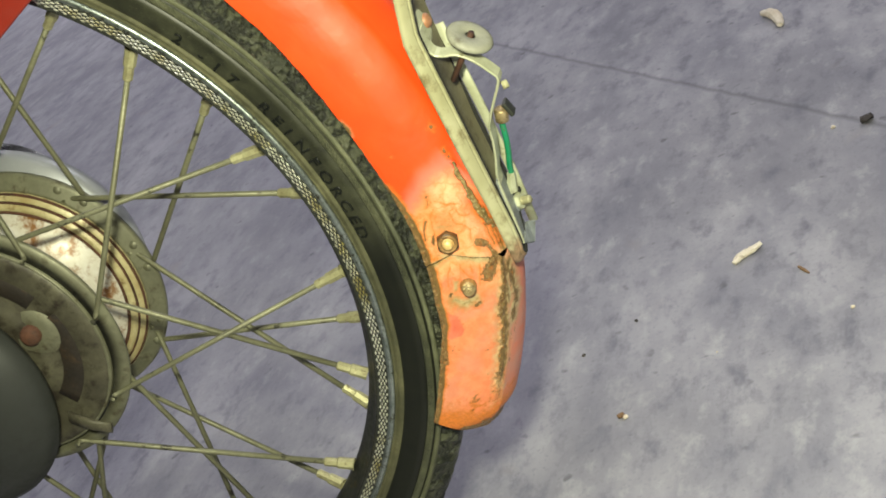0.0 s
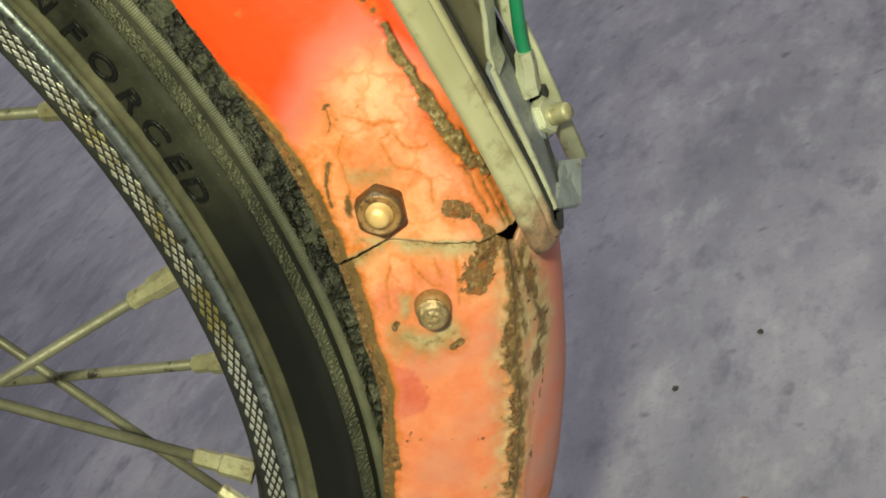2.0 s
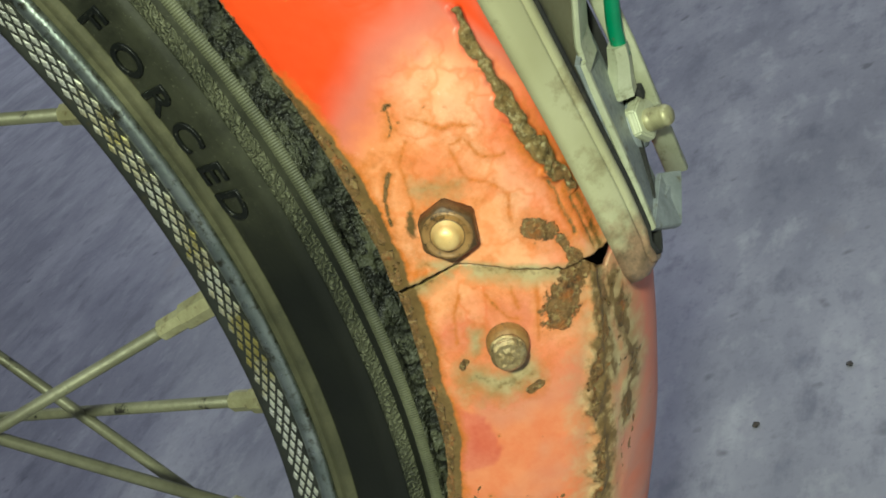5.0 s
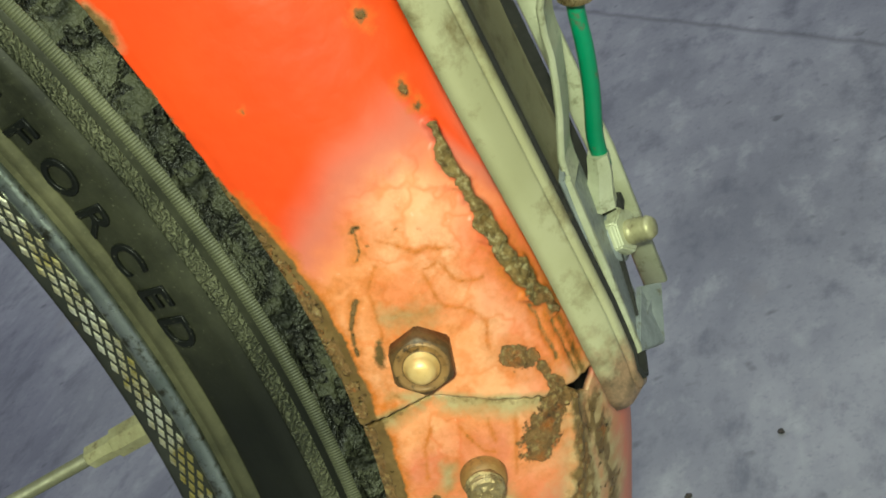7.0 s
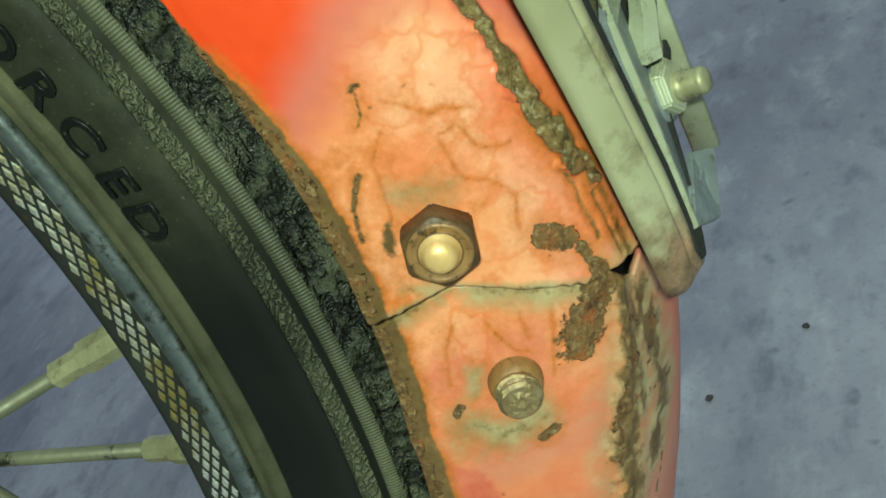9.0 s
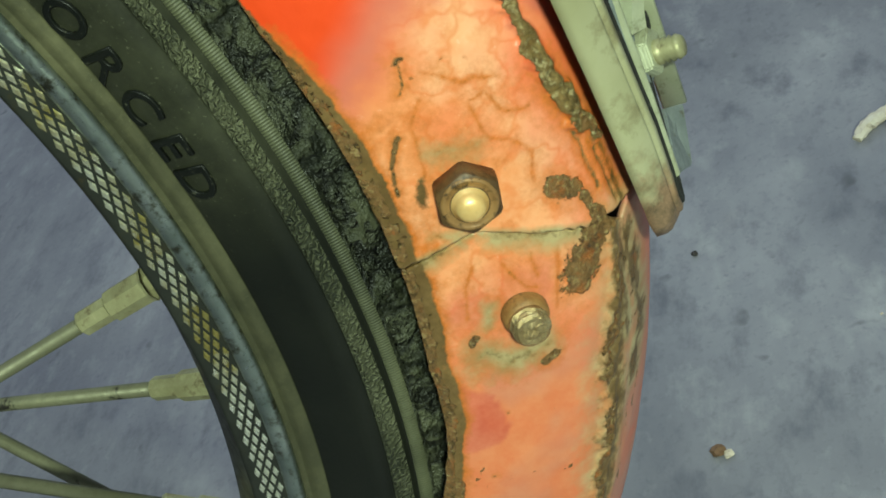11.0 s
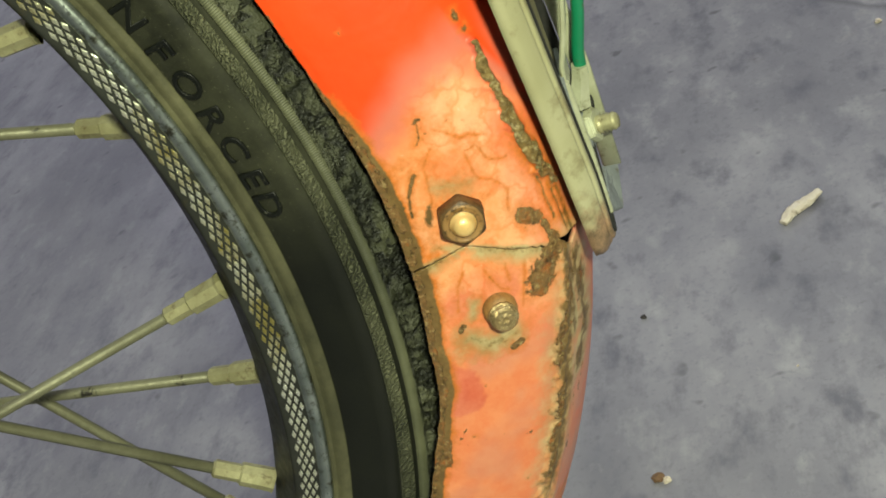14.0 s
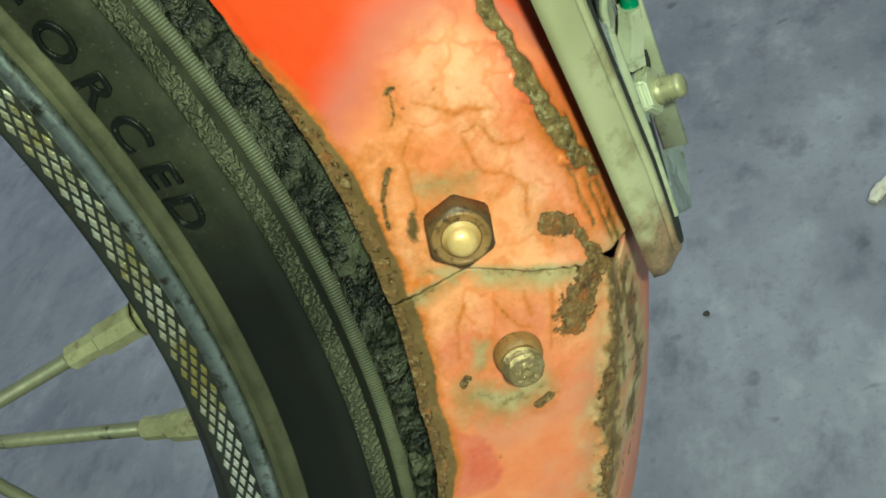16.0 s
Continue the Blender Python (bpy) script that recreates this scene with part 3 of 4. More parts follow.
part("rim_well", ring(WELL, 360), M["knurl_bed"], rim, "dark rim well")


def build_knurling():
    """Five staggered rows of raised diamonds in the rim's side, joined."""
    verts, faces = [], []
    lo, hi, rows, count = 0.2192, 0.2247, 5, 310
    pitch = (hi - lo) / (rows + 1)

    def bed(r):
        return -0.0182

    for row in range(rows):
        rc = lo + pitch * (row + 1)
        for k in range(count):
            a0 = 2 * math.pi * (k + row * 0.5) / count
            start = len(verts)
            for scale, lift in ((0.68, 0.00004), (0.42, 0.00034)):
                for da, dr in ((0.5, 0.0), (0.0, 1.0), (-0.5, 0.0), (0.0, -1.0)):
                    a, r = a0 + 2 * math.pi / count * da * scale, rc + pitch * dr * scale
                    verts.append((r * math.cos(a) + WHEEL_X, bed(r) - lift, r * math.sin(a) + WHEEL_Z))
            s = start
            faces.append((s + 4, s + 5, s + 6, s + 7))
            faces += [(s + j, s + (j + 1) % 4, s + 4 + (j + 1) % 4, s + 4 + j) for j in range(4)]
    me = bpy.data.meshes.new("knurling")
    me.from_pydata(verts, [], faces)
    ob = part_of("knurling", me, M["knurl"], rim, "bright diamond knurling with yellow tarnish", smooth=False)
    tagged(ob, kind="stuff")


build_knurling()

# hub
FLANGE_R = 0.0715
hub = part("hub", ring([(0.030, -0.0180), (0.034, -0.010), (0.040, 0.004), (0.050, 0.017), (0.0605, 0.0215), (0.0625, 0.0225), (0.0640, 0.0255), (0.030, 0.032)], 96), M["drum"], moped, "white hub shell streaked with brown rust")
part("ring_step", ring([(0.0600, 0.0214), (0.0622, 0.0208), (0.0642, 0.0212), (0.0650, 0.0228), (0.0662, 0.0232), (0.0682, 0.0236), (0.0692, 0.0252), (0.0700, 0.0256), (0.0680, 0.0300), (0.0610, 0.0300)], 96, True), M["ring"], hub, "yellowed stepped ring of the hub")
part("far_flange", ring([(0.0698, 0.0262), (0.0712, 0.0268), (0.0772, 0.0290), (0.0788, 0.0300), (0.0792, 0.0316), (0.0785, 0.0335), (0.0700, 0.0345), (0.0660, 0.0310)], 96, True), M["flange"], hub, "oxidised spoke flange")
for rr, yy, ww in ((0.0604, 0.0208, 0.0014), (0.0690, 0.0246, 0.0008), (0.0655, 0.0222, 0.0006)):
    part("rust_ring", ring([(rr - ww, yy + 0.0006), (rr - ww * 0.5, yy - 0.0002), (rr + ww * 0.5, yy - 0.0001), (rr + ww, yy + 0.0010)], 96, True), M["brown"], hub, "brown rust ring")
for k in range(18):
    a = radians(1.8 + 20.0 * k + (36.0 if k % 2 == 0 else -36.0))
    part("rivet", lathe([(0.0, 0.0010), (0.0018, 0.0008), (0.0026, 0.0)], H(0.0755 * math.cos(a + 0.1), 0.0283, 0.0755 * math.sin(a + 0.1)), (0, -1, 0.1), 12), M["flange"], hub)
part("near_flange", ring([(0.0660, -0.0165), (0.0770, -0.0180), (0.0787, -0.0190), (0.0790, -0.0203), (0.0783, -0.0218), (0.0700, -0.0232), (0.0704, -0.0230), (0.0702, -0.0190), (0.0660, -0.0175)], 96, True), M["flange"], hub, "oxidised spoke flange")
part("brake_gap", ring([(0.0660, -0.0192), (0.0706, -0.0194)], 96), M["black"], hub, "black gap round the brake plate")
part("plate_edge", ring([(0.0672, -0.0240), (0.0682, -0.0243), (0.0690, -0.0238), (0.0690, -0.0195)], 96), M["flange"], hub, "bright worn edge of the brake plate")
part("brake_plate", ring([(0.0, -0.0300), (0.030, -0.0298), (0.036, -0.0290), (0.040, -0.0262), (0.0520, -0.0250), (0.0545, -0.0262), (0.0640, -0.0256), (0.0672, -0.0246), (0.0683, -0.0228), (0.0683, -0.0180)], 96), M["plate"], hub, "grimy grey brake plate")


def slot(start, end, radius, width, y):
    pts = [H(radius * math.cos(radians(a)), y, radius * math.sin(radians(a))) for a in np.linspace(start, end, 12)]
    return ribbon(pts, 0.0008, width, (0, 1, 0))


part("cooling_slot", slot(74, 24, 0.0490, 0.0115, -0.0256), M["slot"], hub, "dark slot in the brake plate")
part("cooling_slot", slot(10, -58, 0.0490, 0.0135, -0.0256), M["slot"], hub, "dark slot in the brake plate")
part("cable_boss", lathe([(0.0, 0.0042), (0.009, 0.0040), (0.0130, 0.0028), (0.0165, 0.0)], H(0.035, -0.0250, 0.004), (0.1, -1, 0.1), 28), M["flange"], hub, "grey boss round a rusted bolt")
part("rusted_bolt", lathe([(0.0, 0.0045), (0.0045, 0.0042), (0.0058, 0.003), (0.0060, 0.0)], H(0.0350, -0.0290, 0.0040), (0.1, -1, 0.1), 14), M["brown"], hub, "red-brown rusted bolt head")
part("axle_cap", lathe([(0.0, 0.034), (0.022, 0.0325), (0.044, 0.026), (0.060, 0.017), (0.071, 0.008), (0.0760, 0.0), (0.0755, -0.004), (0.060, -0.006)], H(-0.0445, -0.0400, -0.0080), (0, -1, 0), 72), M["grey_paint"], hub, "dark grey domed cover over the axle")
part("brake_lever", ribbon([H(0.022, -0.0305, -0.0500), H(0.032, -0.031, -0.0600), H(0.042, -0.0315, -0.0650)], 0.007, 0.003, (0.5, 0, 1)), M["plate"], hub, "grimy brake lever")
part("drum_cover", lathe([(0.0, 0.072), (0.034, 0.071), (0.056, 0.066), (0.0700, 0.056), (0.0760, 0.046), (0.0760, 0.036), (0.060, 0.034)], H(-0.004, 0.0, 0.012), (0, 1, 0), 72), M["silver"], hub, "silver-grey drum cover on the far side")
part("chain_cover", lathe([(0.042, -0.004), (0.049, -0.0035), (0.055, -0.001), (0.058, 0.004), (0.058, 0.016)], H(-0.010, 0.046, 0.030), (0, 1, 0), 64), M["black"], moped, "black domed chain cover behind the hub")
part("red_reflector", lathe([(0.036, -0.002), (0.047, -0.003), (0.051, 0.0), (0.051, 0.006)], H(-0.010, 0.042, 0.030), (0, 1, 0), 64), M["red"], moped, "dark red ring")
part("chain_guard", block((0.14, 0.004, 0.10), Matrix.Translation(H(0.095, -0.045, 0.1895)) @ Euler((0, radians(-19), 0)).to_matrix().to_4x4(), 0.0015), M["orange_plain"], moped, "dark orange guard panel")


# the hub is wide: its near side lies just inside the rim's edge, its far side well beyond it
for ob in (hub, *hub.children, *[o for o in moped.children if o.name.startswith(("chain_cover", "red_reflector"))]):
    for v in ob.data.vertices:
        v.co.y = float(np.interp(v.co.y, [-0.080, -0.0180, 0.0, 0.0290, 0.0900], [-0.072, -0.0110, 0.007, 0.0455, 0.1080]))


# spokes
SPOKE_AT = {4: 45.0, 3: 33.4, 2: 21.9, 1: 12.0, 0: 2.9, 35: -9.4, 34: -18.6, 33: -27.4, 32: -34.8, 31: -45.6, 30: -52.5}


def build_spokes():
    for k in range(36):
        a = SPOKE_AT.get(k, 3.0 + 10.0 * k)
        near = k % 2 == 1
        pull = 36.0 if (k // 2) % 2 == 0 else -36.0
        if near:
            pull = 36.0 if ((k - 1) // 2) % 2 == 0 else -36.0
        h = radians(a + pull)
        inner = 0.0016 if pull > 0 else -0.0022
        y0 = (-0.0132 + inner) if near else (0.0480 - inner)
        base = H(FLANGE_R * math.cos(h), y0, FLANGE_R * math.sin(h))
        lift = -0.004 if near else 0.004
        tip = H(0.2095 * math.cos(radians(a)), lift, 0.2095 * math.sin(radians(a)))
        way = (tip - base).normalized()
        elbow = Vector((0, 0.003 if (near and pull > 0) or (not near and pull < 0) else -0.003, 0))
        sp = part("spoke", sweep([base + elbow * 1.4, base + elbow * 0.5, base + way * 0.002, base + way * 0.006, tip - way * 0.010], 0.00158, 8), M["spoke"], moped)
        part("nipple", lathe([(0.0019, -0.0165), (0.0026, -0.0158), (0.0026, -0.0090), (0.0033, -0.0084), (0.0034, 0.0), (0.0038, 0.0008)], tip, way, 8), M["nipple"], sp, smooth=False)


build_spokes()

# ---- mudguard ----
SECTION = [(-0.0338, 0.2500), (-0.0335, 0.2600), (-0.0333, 0.2650), (-0.0325, 0.2720), (-0.0312, 0.2790), (-0.0292, 0.2850), (-0.0262, 0.2910), (-0.0222, 0.2965), (-0.0185, 0.2987), (-0.0148, 0.3005), (-0.0111, 0.3020), (-0.0074, 0.3031), (-0.0037, 0.3038), (0, 0.3040)]
SECTION = SECTION + [(-w, r) for w, r in SECTION[-2::-1]]
LINE = np.array([tuple(p)[:2] for p in smooth_line([(w, r, 0) for w, r in SECTION], 12)])
REACH = np.r_[0, np.cumsum(np.hypot(*np.diff(LINE, axis=0).T))]
# how the bent sheet runs: the angle and the place across, as cubics of the wear chart's degrees and millimetres, and a bulge at the bolts
BEND_ANGLE = np.array([-0.8762, 10.7055, 0.7453, 0.0780, -0.4214, -1.0369, -0.0101, 0.0815, 0.0317, 0.4078])
BEND_ACROSS = np.array([0.3320, 0.2225, 20.6315, -0.5195, 1.2880, 18.0375, 0.0371, -0.4068, -0.3340, -7.8945])
BULGE_ANGLE = np.array([0.231, -0.096, -0.223, 0.473, 0.598, -0.431])
BULGE_ACROSS = np.array([0.604, -0.306, -1.533, 0.015, 1.109, 4.280])


def skin(angle, v):
    """Places and outward normals on the mudguard: angle in degrees round the axle, v metres across from the near lip."""
    def at(th, d):
        th, d = np.broadcast_arrays(np.asarray(th, float), np.asarray(d, float))
        near = np.minimum(d * 1000.0, 46.0)
        a, b = np.clip(th, -34, 32) / 10.0, near / 30.0
        terms = np.stack([1 + 0 * a, a, b, a * a, a * b, b * b, a ** 3, a * a * b, a * b * b, b ** 3], -1)
        f, g = np.exp(-((a + 0.5) / 1.4) ** 2), np.exp(-((a + 0.45) / 0.5) ** 2)
        bulge = np.stack([f, f * a, f * b, f * a * b, g, g * b], -1)
        turn = terms @ BEND_ANGLE + (th - np.clip(th, -34, 32)) * 1.07
        slim = 0.014 * np.clip((-10 - turn) / 20, 0, 1.4)
        turn = turn + bulge @ BULGE_ANGLE
        across = terms @ BEND_ACROSS + 900 * slim + bulge @ BULGE_ACROSS
        across = across - np.interp(th, [-30, -26, -22, -18, -15, -12], [3.2, 2.8, 2.4, 0.9, -1.0, 0.0]) * np.clip(1 - near / 18.0, 0, 1)
        across = across + (d * 1000.0 - near) * (119.0 - across) / 63.8
        across = across / 1000.0 + 0.0100
        w, r = np.interp(across, REACH, LINE[:, 0]), np.interp(across, REACH, LINE[:, 1]) - slim
        a = np.radians(turn)
        z = r * np.sin(a) + WHEEL_Z
        return np.stack([r * np.cos(a) + WHEEL_X, w + 0.0094 + 0.0678 * (np.minimum(z, 0.36) - 0.23), z], -1)
    p = at(angle, v)
    e = 0.0008
    lo, hi = np.maximum(v - e, 0), np.minimum(v + e, 0.1098)
    n = np.cross(at(angle, hi) - at(angle, lo), at(angle + 0.15, v) - at(angle - 0.15, v))
    n = n / np.linalg.norm(n, axis=-1, keepdims=True)
    return p, n


def away_from(u, v, line):
    """Distance in mm from a broken line of (degrees, mm), and how far along it (0 to 1)."""
    pts = [(a * 4.75, b) for a, b in line]
    best, along = np.full(np.shape(u), 1e9), np.zeros(np.shape(u))
    for k, ((a, b), (c, d)) in enumerate(zip(pts, pts[1:])):
        f = np.clip(((u - a) * (c - a) + (v - b) * (d - b)) / ((c - a) ** 2 + (d - b) ** 2 + 1e-9), 0, 1)
        r = np.hypot(u - a - f * (c - a), v - b - f * (d - b))
        along = np.where(r < best, (k + f) / (len(pts) - 1), along)
        best = np.minimum(best, r)
    return best, along


SEAM_UP = [(1.2, 33.0), (0.3, 32.2), (-0.6, 31.3), (-1.75, 31.0), (-2.75, 31.2), (-3.6, 31.2), (-4.5, 32.2), (-5.3, 33.6), (-6.0, 35.2)]
SEAM_LOW = [(-9.3, 38.6), (-10.5, 39.0), (-11.8, 38.0), (-13.4, 36.6), (-15.2, 35.8), (-16.9, 35.7), (-19.2, 35.6), (-21.2, 35.2), (-24.0, 34.2), (-26.5, 35.0)]
TEAR = [(-7.7, 0.0), (-7.7, 3.0), (-7.6, 6.0), (-7.45, 9.0), (-7.25, 12.5), (-7.25, 15.0), (-7.5, 18.2), (-7.8, 21.8), (-8.1, 25.7), (-8.35, 29.0), (-8.6, 32.5), (-8.6, 35.0), (-8.55, 38.0), (-8.5, 42.0), (-8.45, 46.0), (-8.6, 48.5), (-8.6, 52.0), (-8.6, 110.0)]


def wear(angle, mm, upper):
    """Masks of wear and the relief in metres, from places on the skin; a mask is one half at the edge of its patch."""
    u, v = angle * 4.75, mm
    n1 = fractal(u, v, 7.0, 5, 3)
    n2 = fractal(u, v, 2.2, 4, 11)
    n3 = fractal(u, v, 16.0, 4, 23)
    uu, vv = u + (n2 - 0.5) * 2.0 + (n1 - 0.5) * 3.0, v + (n1 - 0.5) * 3.0 + (value_noise(u, v, 1.3, 31) - 0.5) * 0.8
    zero = np.zeros(np.shape(u))
    mask = {k: zero.copy() for k in ("pale", "pink", "haze", "red", "dirt", "olive", "rust", "braze", "sage")}
    lift = zero.copy()

    def put(name, value):
        mask[name] = np.maximum(mask[name], value)

    def patch(d, width, spread=1.0):
        return np.clip(0.5 + (width - d) / (2.0 * width * spread), 0, 1)

    def crust(d, width, soft=0.7):
        return 1 - step(d, width - soft, width + soft)

    # sanded, faded zone round the bolts
    limit = np.interp(v, [0, 5, 13, 18, 26, 31, 36, 42, 60], [-2.6, -1.9, -0.9, 0.0, 0.8, 0.9, -2.0, -6.5, -9.0])
    inside = step(limit - angle + (n3 - 0.5) * 1.6 + (n2 - 0.5) * 0.8, -1.2, 1.0)
    haze = step(limit - angle + (n3 - 0.5) * 1.6, -2.6, -0.4) * (1 - inside * 0.8)
    mask["pale"] = inside * (1 - 0.45 * step(v + (n1 - 0.5) * 8, 23, 31)) * (1 - step(v, 33, 44)) * (1 - 0.35 * step(n3, 0.45, 0.75))
    # haze round the faded zone; its far band also paints in shading falloff
    mask["haze"] = np.maximum(haze * 0.55 * (1 - step(v, 44, 52)), 0.62 * step(v, 34.5, 39) * (1 - step(angle, -1.0, 3.5)) * (1 - step(v, 56, 66)) * step(n1, 0.1, 0.5))
    if not upper:
        mask["pale"] = (1 - step(-angle, 10.0, 15.0)) * (0.9 - 0.5 * step(n3, 0.4, 0.7)) * (1 - step(v, 34, 42))
        mask["pink"] = step(-angle, 9.5, 14.0) * 0.9 * (1 - step(v, 40, 50) * 0.5)
        # here too the far band of haze paints in shading falloff
        mask["haze"] = 0.30 * step(n3, 0.45, 0.7) + 0.5 * step(v, 38, 42) * (1 - step(v, 70, 84)) * step(n1, 0.05, 0.42)
        d, _ = away_from(uu, vv, [(-13.9, 6.5), (-14.6, 10.5), (-15.7, 12.0), (-16.0, 7.5), (-15.0, 6.5)])
        mask["red"] = 0.72 * crust(d, 3.4, 0.7)
    # lip: scraped and rusted edge with brown runs above it
    reach = np.interp(angle, [-30, -24, -20, -13, -8.5, -7.5, -3, 0.5, 2.0, 3.5, 9.0, 14.0, 20], [3.6, 4.0, 4.6, 5.4, 5.0, 4.4, 4.0, 3.2, 1.6, 0.5, 0.1, -1.5, -3.0])
    put("olive", np.clip(0.5 + (reach * 1.05 - v + (n1 - 0.5) * 2.2) / 1.3, 0, 1.0))
    put("rust", np.clip(0.5 + (reach * 0.55 - v + (n1 - 0.5) * 3.0) / 3.0, 0, 0.52 + 0.12 * step(-angle, 7.4, 9.0)))
    put("dirt", np.clip(0.5 + (reach + 1.6 - v + (n1 - 0.5) * 4.0) / 4.0, 0, 1) * step(reach, 0.8, 2.0))
    # brazed seams
    d, f = away_from(uu, vv, SEAM_UP)
    wide = (0.75 + 1.25 * f * (1.30 - f)) * (0.35 + 1.3 * n1)
    put("braze", patch(d, wide, 0.45))
    put("red", patch(d - 0.2, wide) * 0.9 * step(-(vv - np.interp(angle, [a for a, b in SEAM_UP[::-1]], [b for a, b in SEAM_UP[::-1]])), 0.2, 1.2) * step(n2, 0.4, 0.6))
    put("dirt", patch(d, wide + 2.6) * step(f, 0.25, 0.7))
    put("rust", patch(d, wide * 0.9, 0.8) * 0.75 * step(f, 0.55, 0.95))
    bead = crust(d, wide, 0.6)
    lift = lift + bead * 0.0022 * (0.05 + 1.3 * fractal(u, v, 2.6, 3, 57))
    d, f = away_from(uu, vv - 1.6, SEAM_LOW)
    fade = 1 - 0.5 * step(f, 0.75, 1.0)
    put("olive", patch(d, 3.6 * (0.45 + 0.9 * n1), 0.8) * fade * 0.9)
    put("sage", patch(d - 1.0, 6.0, 0.9) * fade * 0.8)
    put("dirt", patch(d, 4.2) * 0.7)
    d, f = away_from(uu, vv, SEAM_LOW)
    spots = fractal(u * 0.8, v, 3.4, 3, 41)
    put("rust", patch(d, 1.5 * (0.5 + 0.9 * n1), 0.7) * step(spots, 0.44, 0.64) * fade * 0.9)
    lift = lift + crust(d, 2.0, 1.0) * 0.0012 * fractal(u, v, 2.0, 3, 58)
    d, _ = away_from(uu, vv, [(-9.6, 40.5), (-11.5, 41.5), (-14.0, 42.0)])
    put("olive", patch(d, 2.6 * (0.4 + 0.9 * n1), 0.8) * 0.75)
    put("sage", patch(d, 5.6, 0.9) * 1.0)
    if not upper:
        put("rust", patch(d, 2.0, 0.9) * step(spots, 0.54, 0.68) * 0.7)
        d, _ = away_from(uu, vv, [(-14.0, 41.0), (-18.0, 39.5), (-22.0, 38.5)])
        put("olive", patch(d, 2.0 * (0.4 + 1.1 * n1), 0.8) * 0.8 * step(n1, 0.35, 0.6))
        put("sage", patch(d, 4.0, 1.0) * 0.7 * step(n3, 0.35, 0.6))
        d, _ = away_from(uu, vv, [(-10.2, 45.5), (-12.2, 48.5), (-14.5, 49.5), (-16.4, 47.0)])
        put("sage", patch(d, 5.2, 0.9) * 0.95)
        put("olive", patch(d, 3.4 * (0.3 + 1.2 * n1), 0.8) * step(spots, 0.36, 0.56) * 0.95)
        put("rust", patch(d, 2.4, 0.9) * step(spots, 0.56, 0.70) * 0.7)
        d, _ = away_from(u, v * 0.7, [(-9.0, 34.0), (-22.0, 32.5)])
        put("rust", patch(d, 2.2, 1.2) * step(fractal(u * 0.6, v, 1.7, 3, 63), 0.60, 0.74) * 0.8)
    # small pits and chips
    for a, b, r in ((2.55, 33.1, 0.75), (1.85, 33.0, 0.65), (5.0, 34.0, 1.0), (-0.75, 15.2, 0.95), (-1.55, 14.7, 0.45), (-1.5, 19.6, 0.32), (-1.75, 22.4, 0.32), (4.5, 12.5, 0.36), (12.5, 22.0, 0.5), (-18.0, 13.0, 0.4), (-22.2, 28.0, 0.4), (-15.0, 15.0, 0.3)):
        d = np.hypot(uu - a * 4.75, vv - b)
        put("olive", patch(d, r, 0.7) * 0.9)
        put("rust", patch(d, r * 0.6, 0.8) * 0.8)
        put("dirt", patch(d, r * 2.2) * 0.7)
    # broken-off patches with dark crust
    patches = [([(-6.75, 27.0), (-6.95, 28.4), (-7.15, 29.8)], 1.55), ([(-7.5, 31.6), (-7.9, 32.6)], 0.75), ([(-8.1, 33.2), (-8.5, 35.0)], 0.8), ([(-9.1, 33.6), (-9.7, 31.6), (-10.3, 30.6)], 3.1),
               ([(-9.2, 35.4), (-8.9, 36.2)], 1.2), ([(-12.95, 24.9), (-13.15, 22.6)], 0.85), ([(-11.45, 10.5), (-11.3, 11.2)], 0.8),
               ([(-8.8, 36.8), (-8.9, 38.6)], 0.7), ([(-18.0, 4.0), (-19.5, 5.0)], 1.5)]
    pu, pv = u + (n2 - 0.5) * 1.3, v + (n1 - 0.5) * 1.6
    for line, r in patches:
        d, _ = away_from(pu, pv, line)
        put("rust", patch(d, r, 0.7))
        put("dirt", patch(d, r + 1.4) * 0.85)
        lift = lift + 0.0007 * crust(d, r, 0.4) * (n2 - 0.6)
    # a fine crack beside the nut, a dull smear and a chip on the lip
    for line, r in (([(-0.9, 15.0), (-1.5, 13.5), (-1.8, 12.8)], 0.26), ([(-3.2, 9.6), (-3.6, 8.0), (-4.0, 6.7), (-4.7, 5.7), (-5.2, 5.6)], 0.40)):
        d, _ = away_from(pu, pv, line)
        put("olive", patch(d, r, 1.0) * 0.95)
        put("rust", patch(d, r * 0.7, 1.0) * 0.55)
        put("dirt", patch(d, r + 1.0) * 0.8)
    d, _ = away_from(pu, pv, [(-5.0, 9.6), (-5.7, 8.9)])
    put("olive", patch(d, 1.0, 0.8) * 0.85)
    d, _ = away_from(pu, pv, [(9.5, 0.4), (8.8, 1.0)])
    put("olive", patch(d, 2.3, 0.5))
    put("sage", patch(d, 2.6, 0.6))
    # bare greenish metal below the stud, round the nut and along the tear
    for line, r, most in (([(-12.2, 11.5), (-12.7, 16.5), (-12.3, 23.0)], 2.9, 0.80), ([(-4.3, 18.5), (-4.2, 13.5)], 1.6, 0.62), ([(-6.9, 8.5), (-7.2, 12.0)], 1.2, 0.6), ([(-10.2, 14.6), (-11.0, 13.8)], 1.2, 0.7)):
        d, _ = away_from(uu, vv, line)
        put("sage", patch(d, r * 1.15, 1.2) * min(1.0, most * 1.25))
        put("olive", patch(d, r * 0.5, 1.0) * most * 0.6)
        put("dirt", patch(d, r + 1.8) * 0.75)
    d, _ = away_from(u, v, TEAR[:11])
    put("olive", patch(d, 1.3 if not upper else 0.4, 0.9) * (0.8 if not upper else 0.6) * step(n1, 0.15, 0.5))
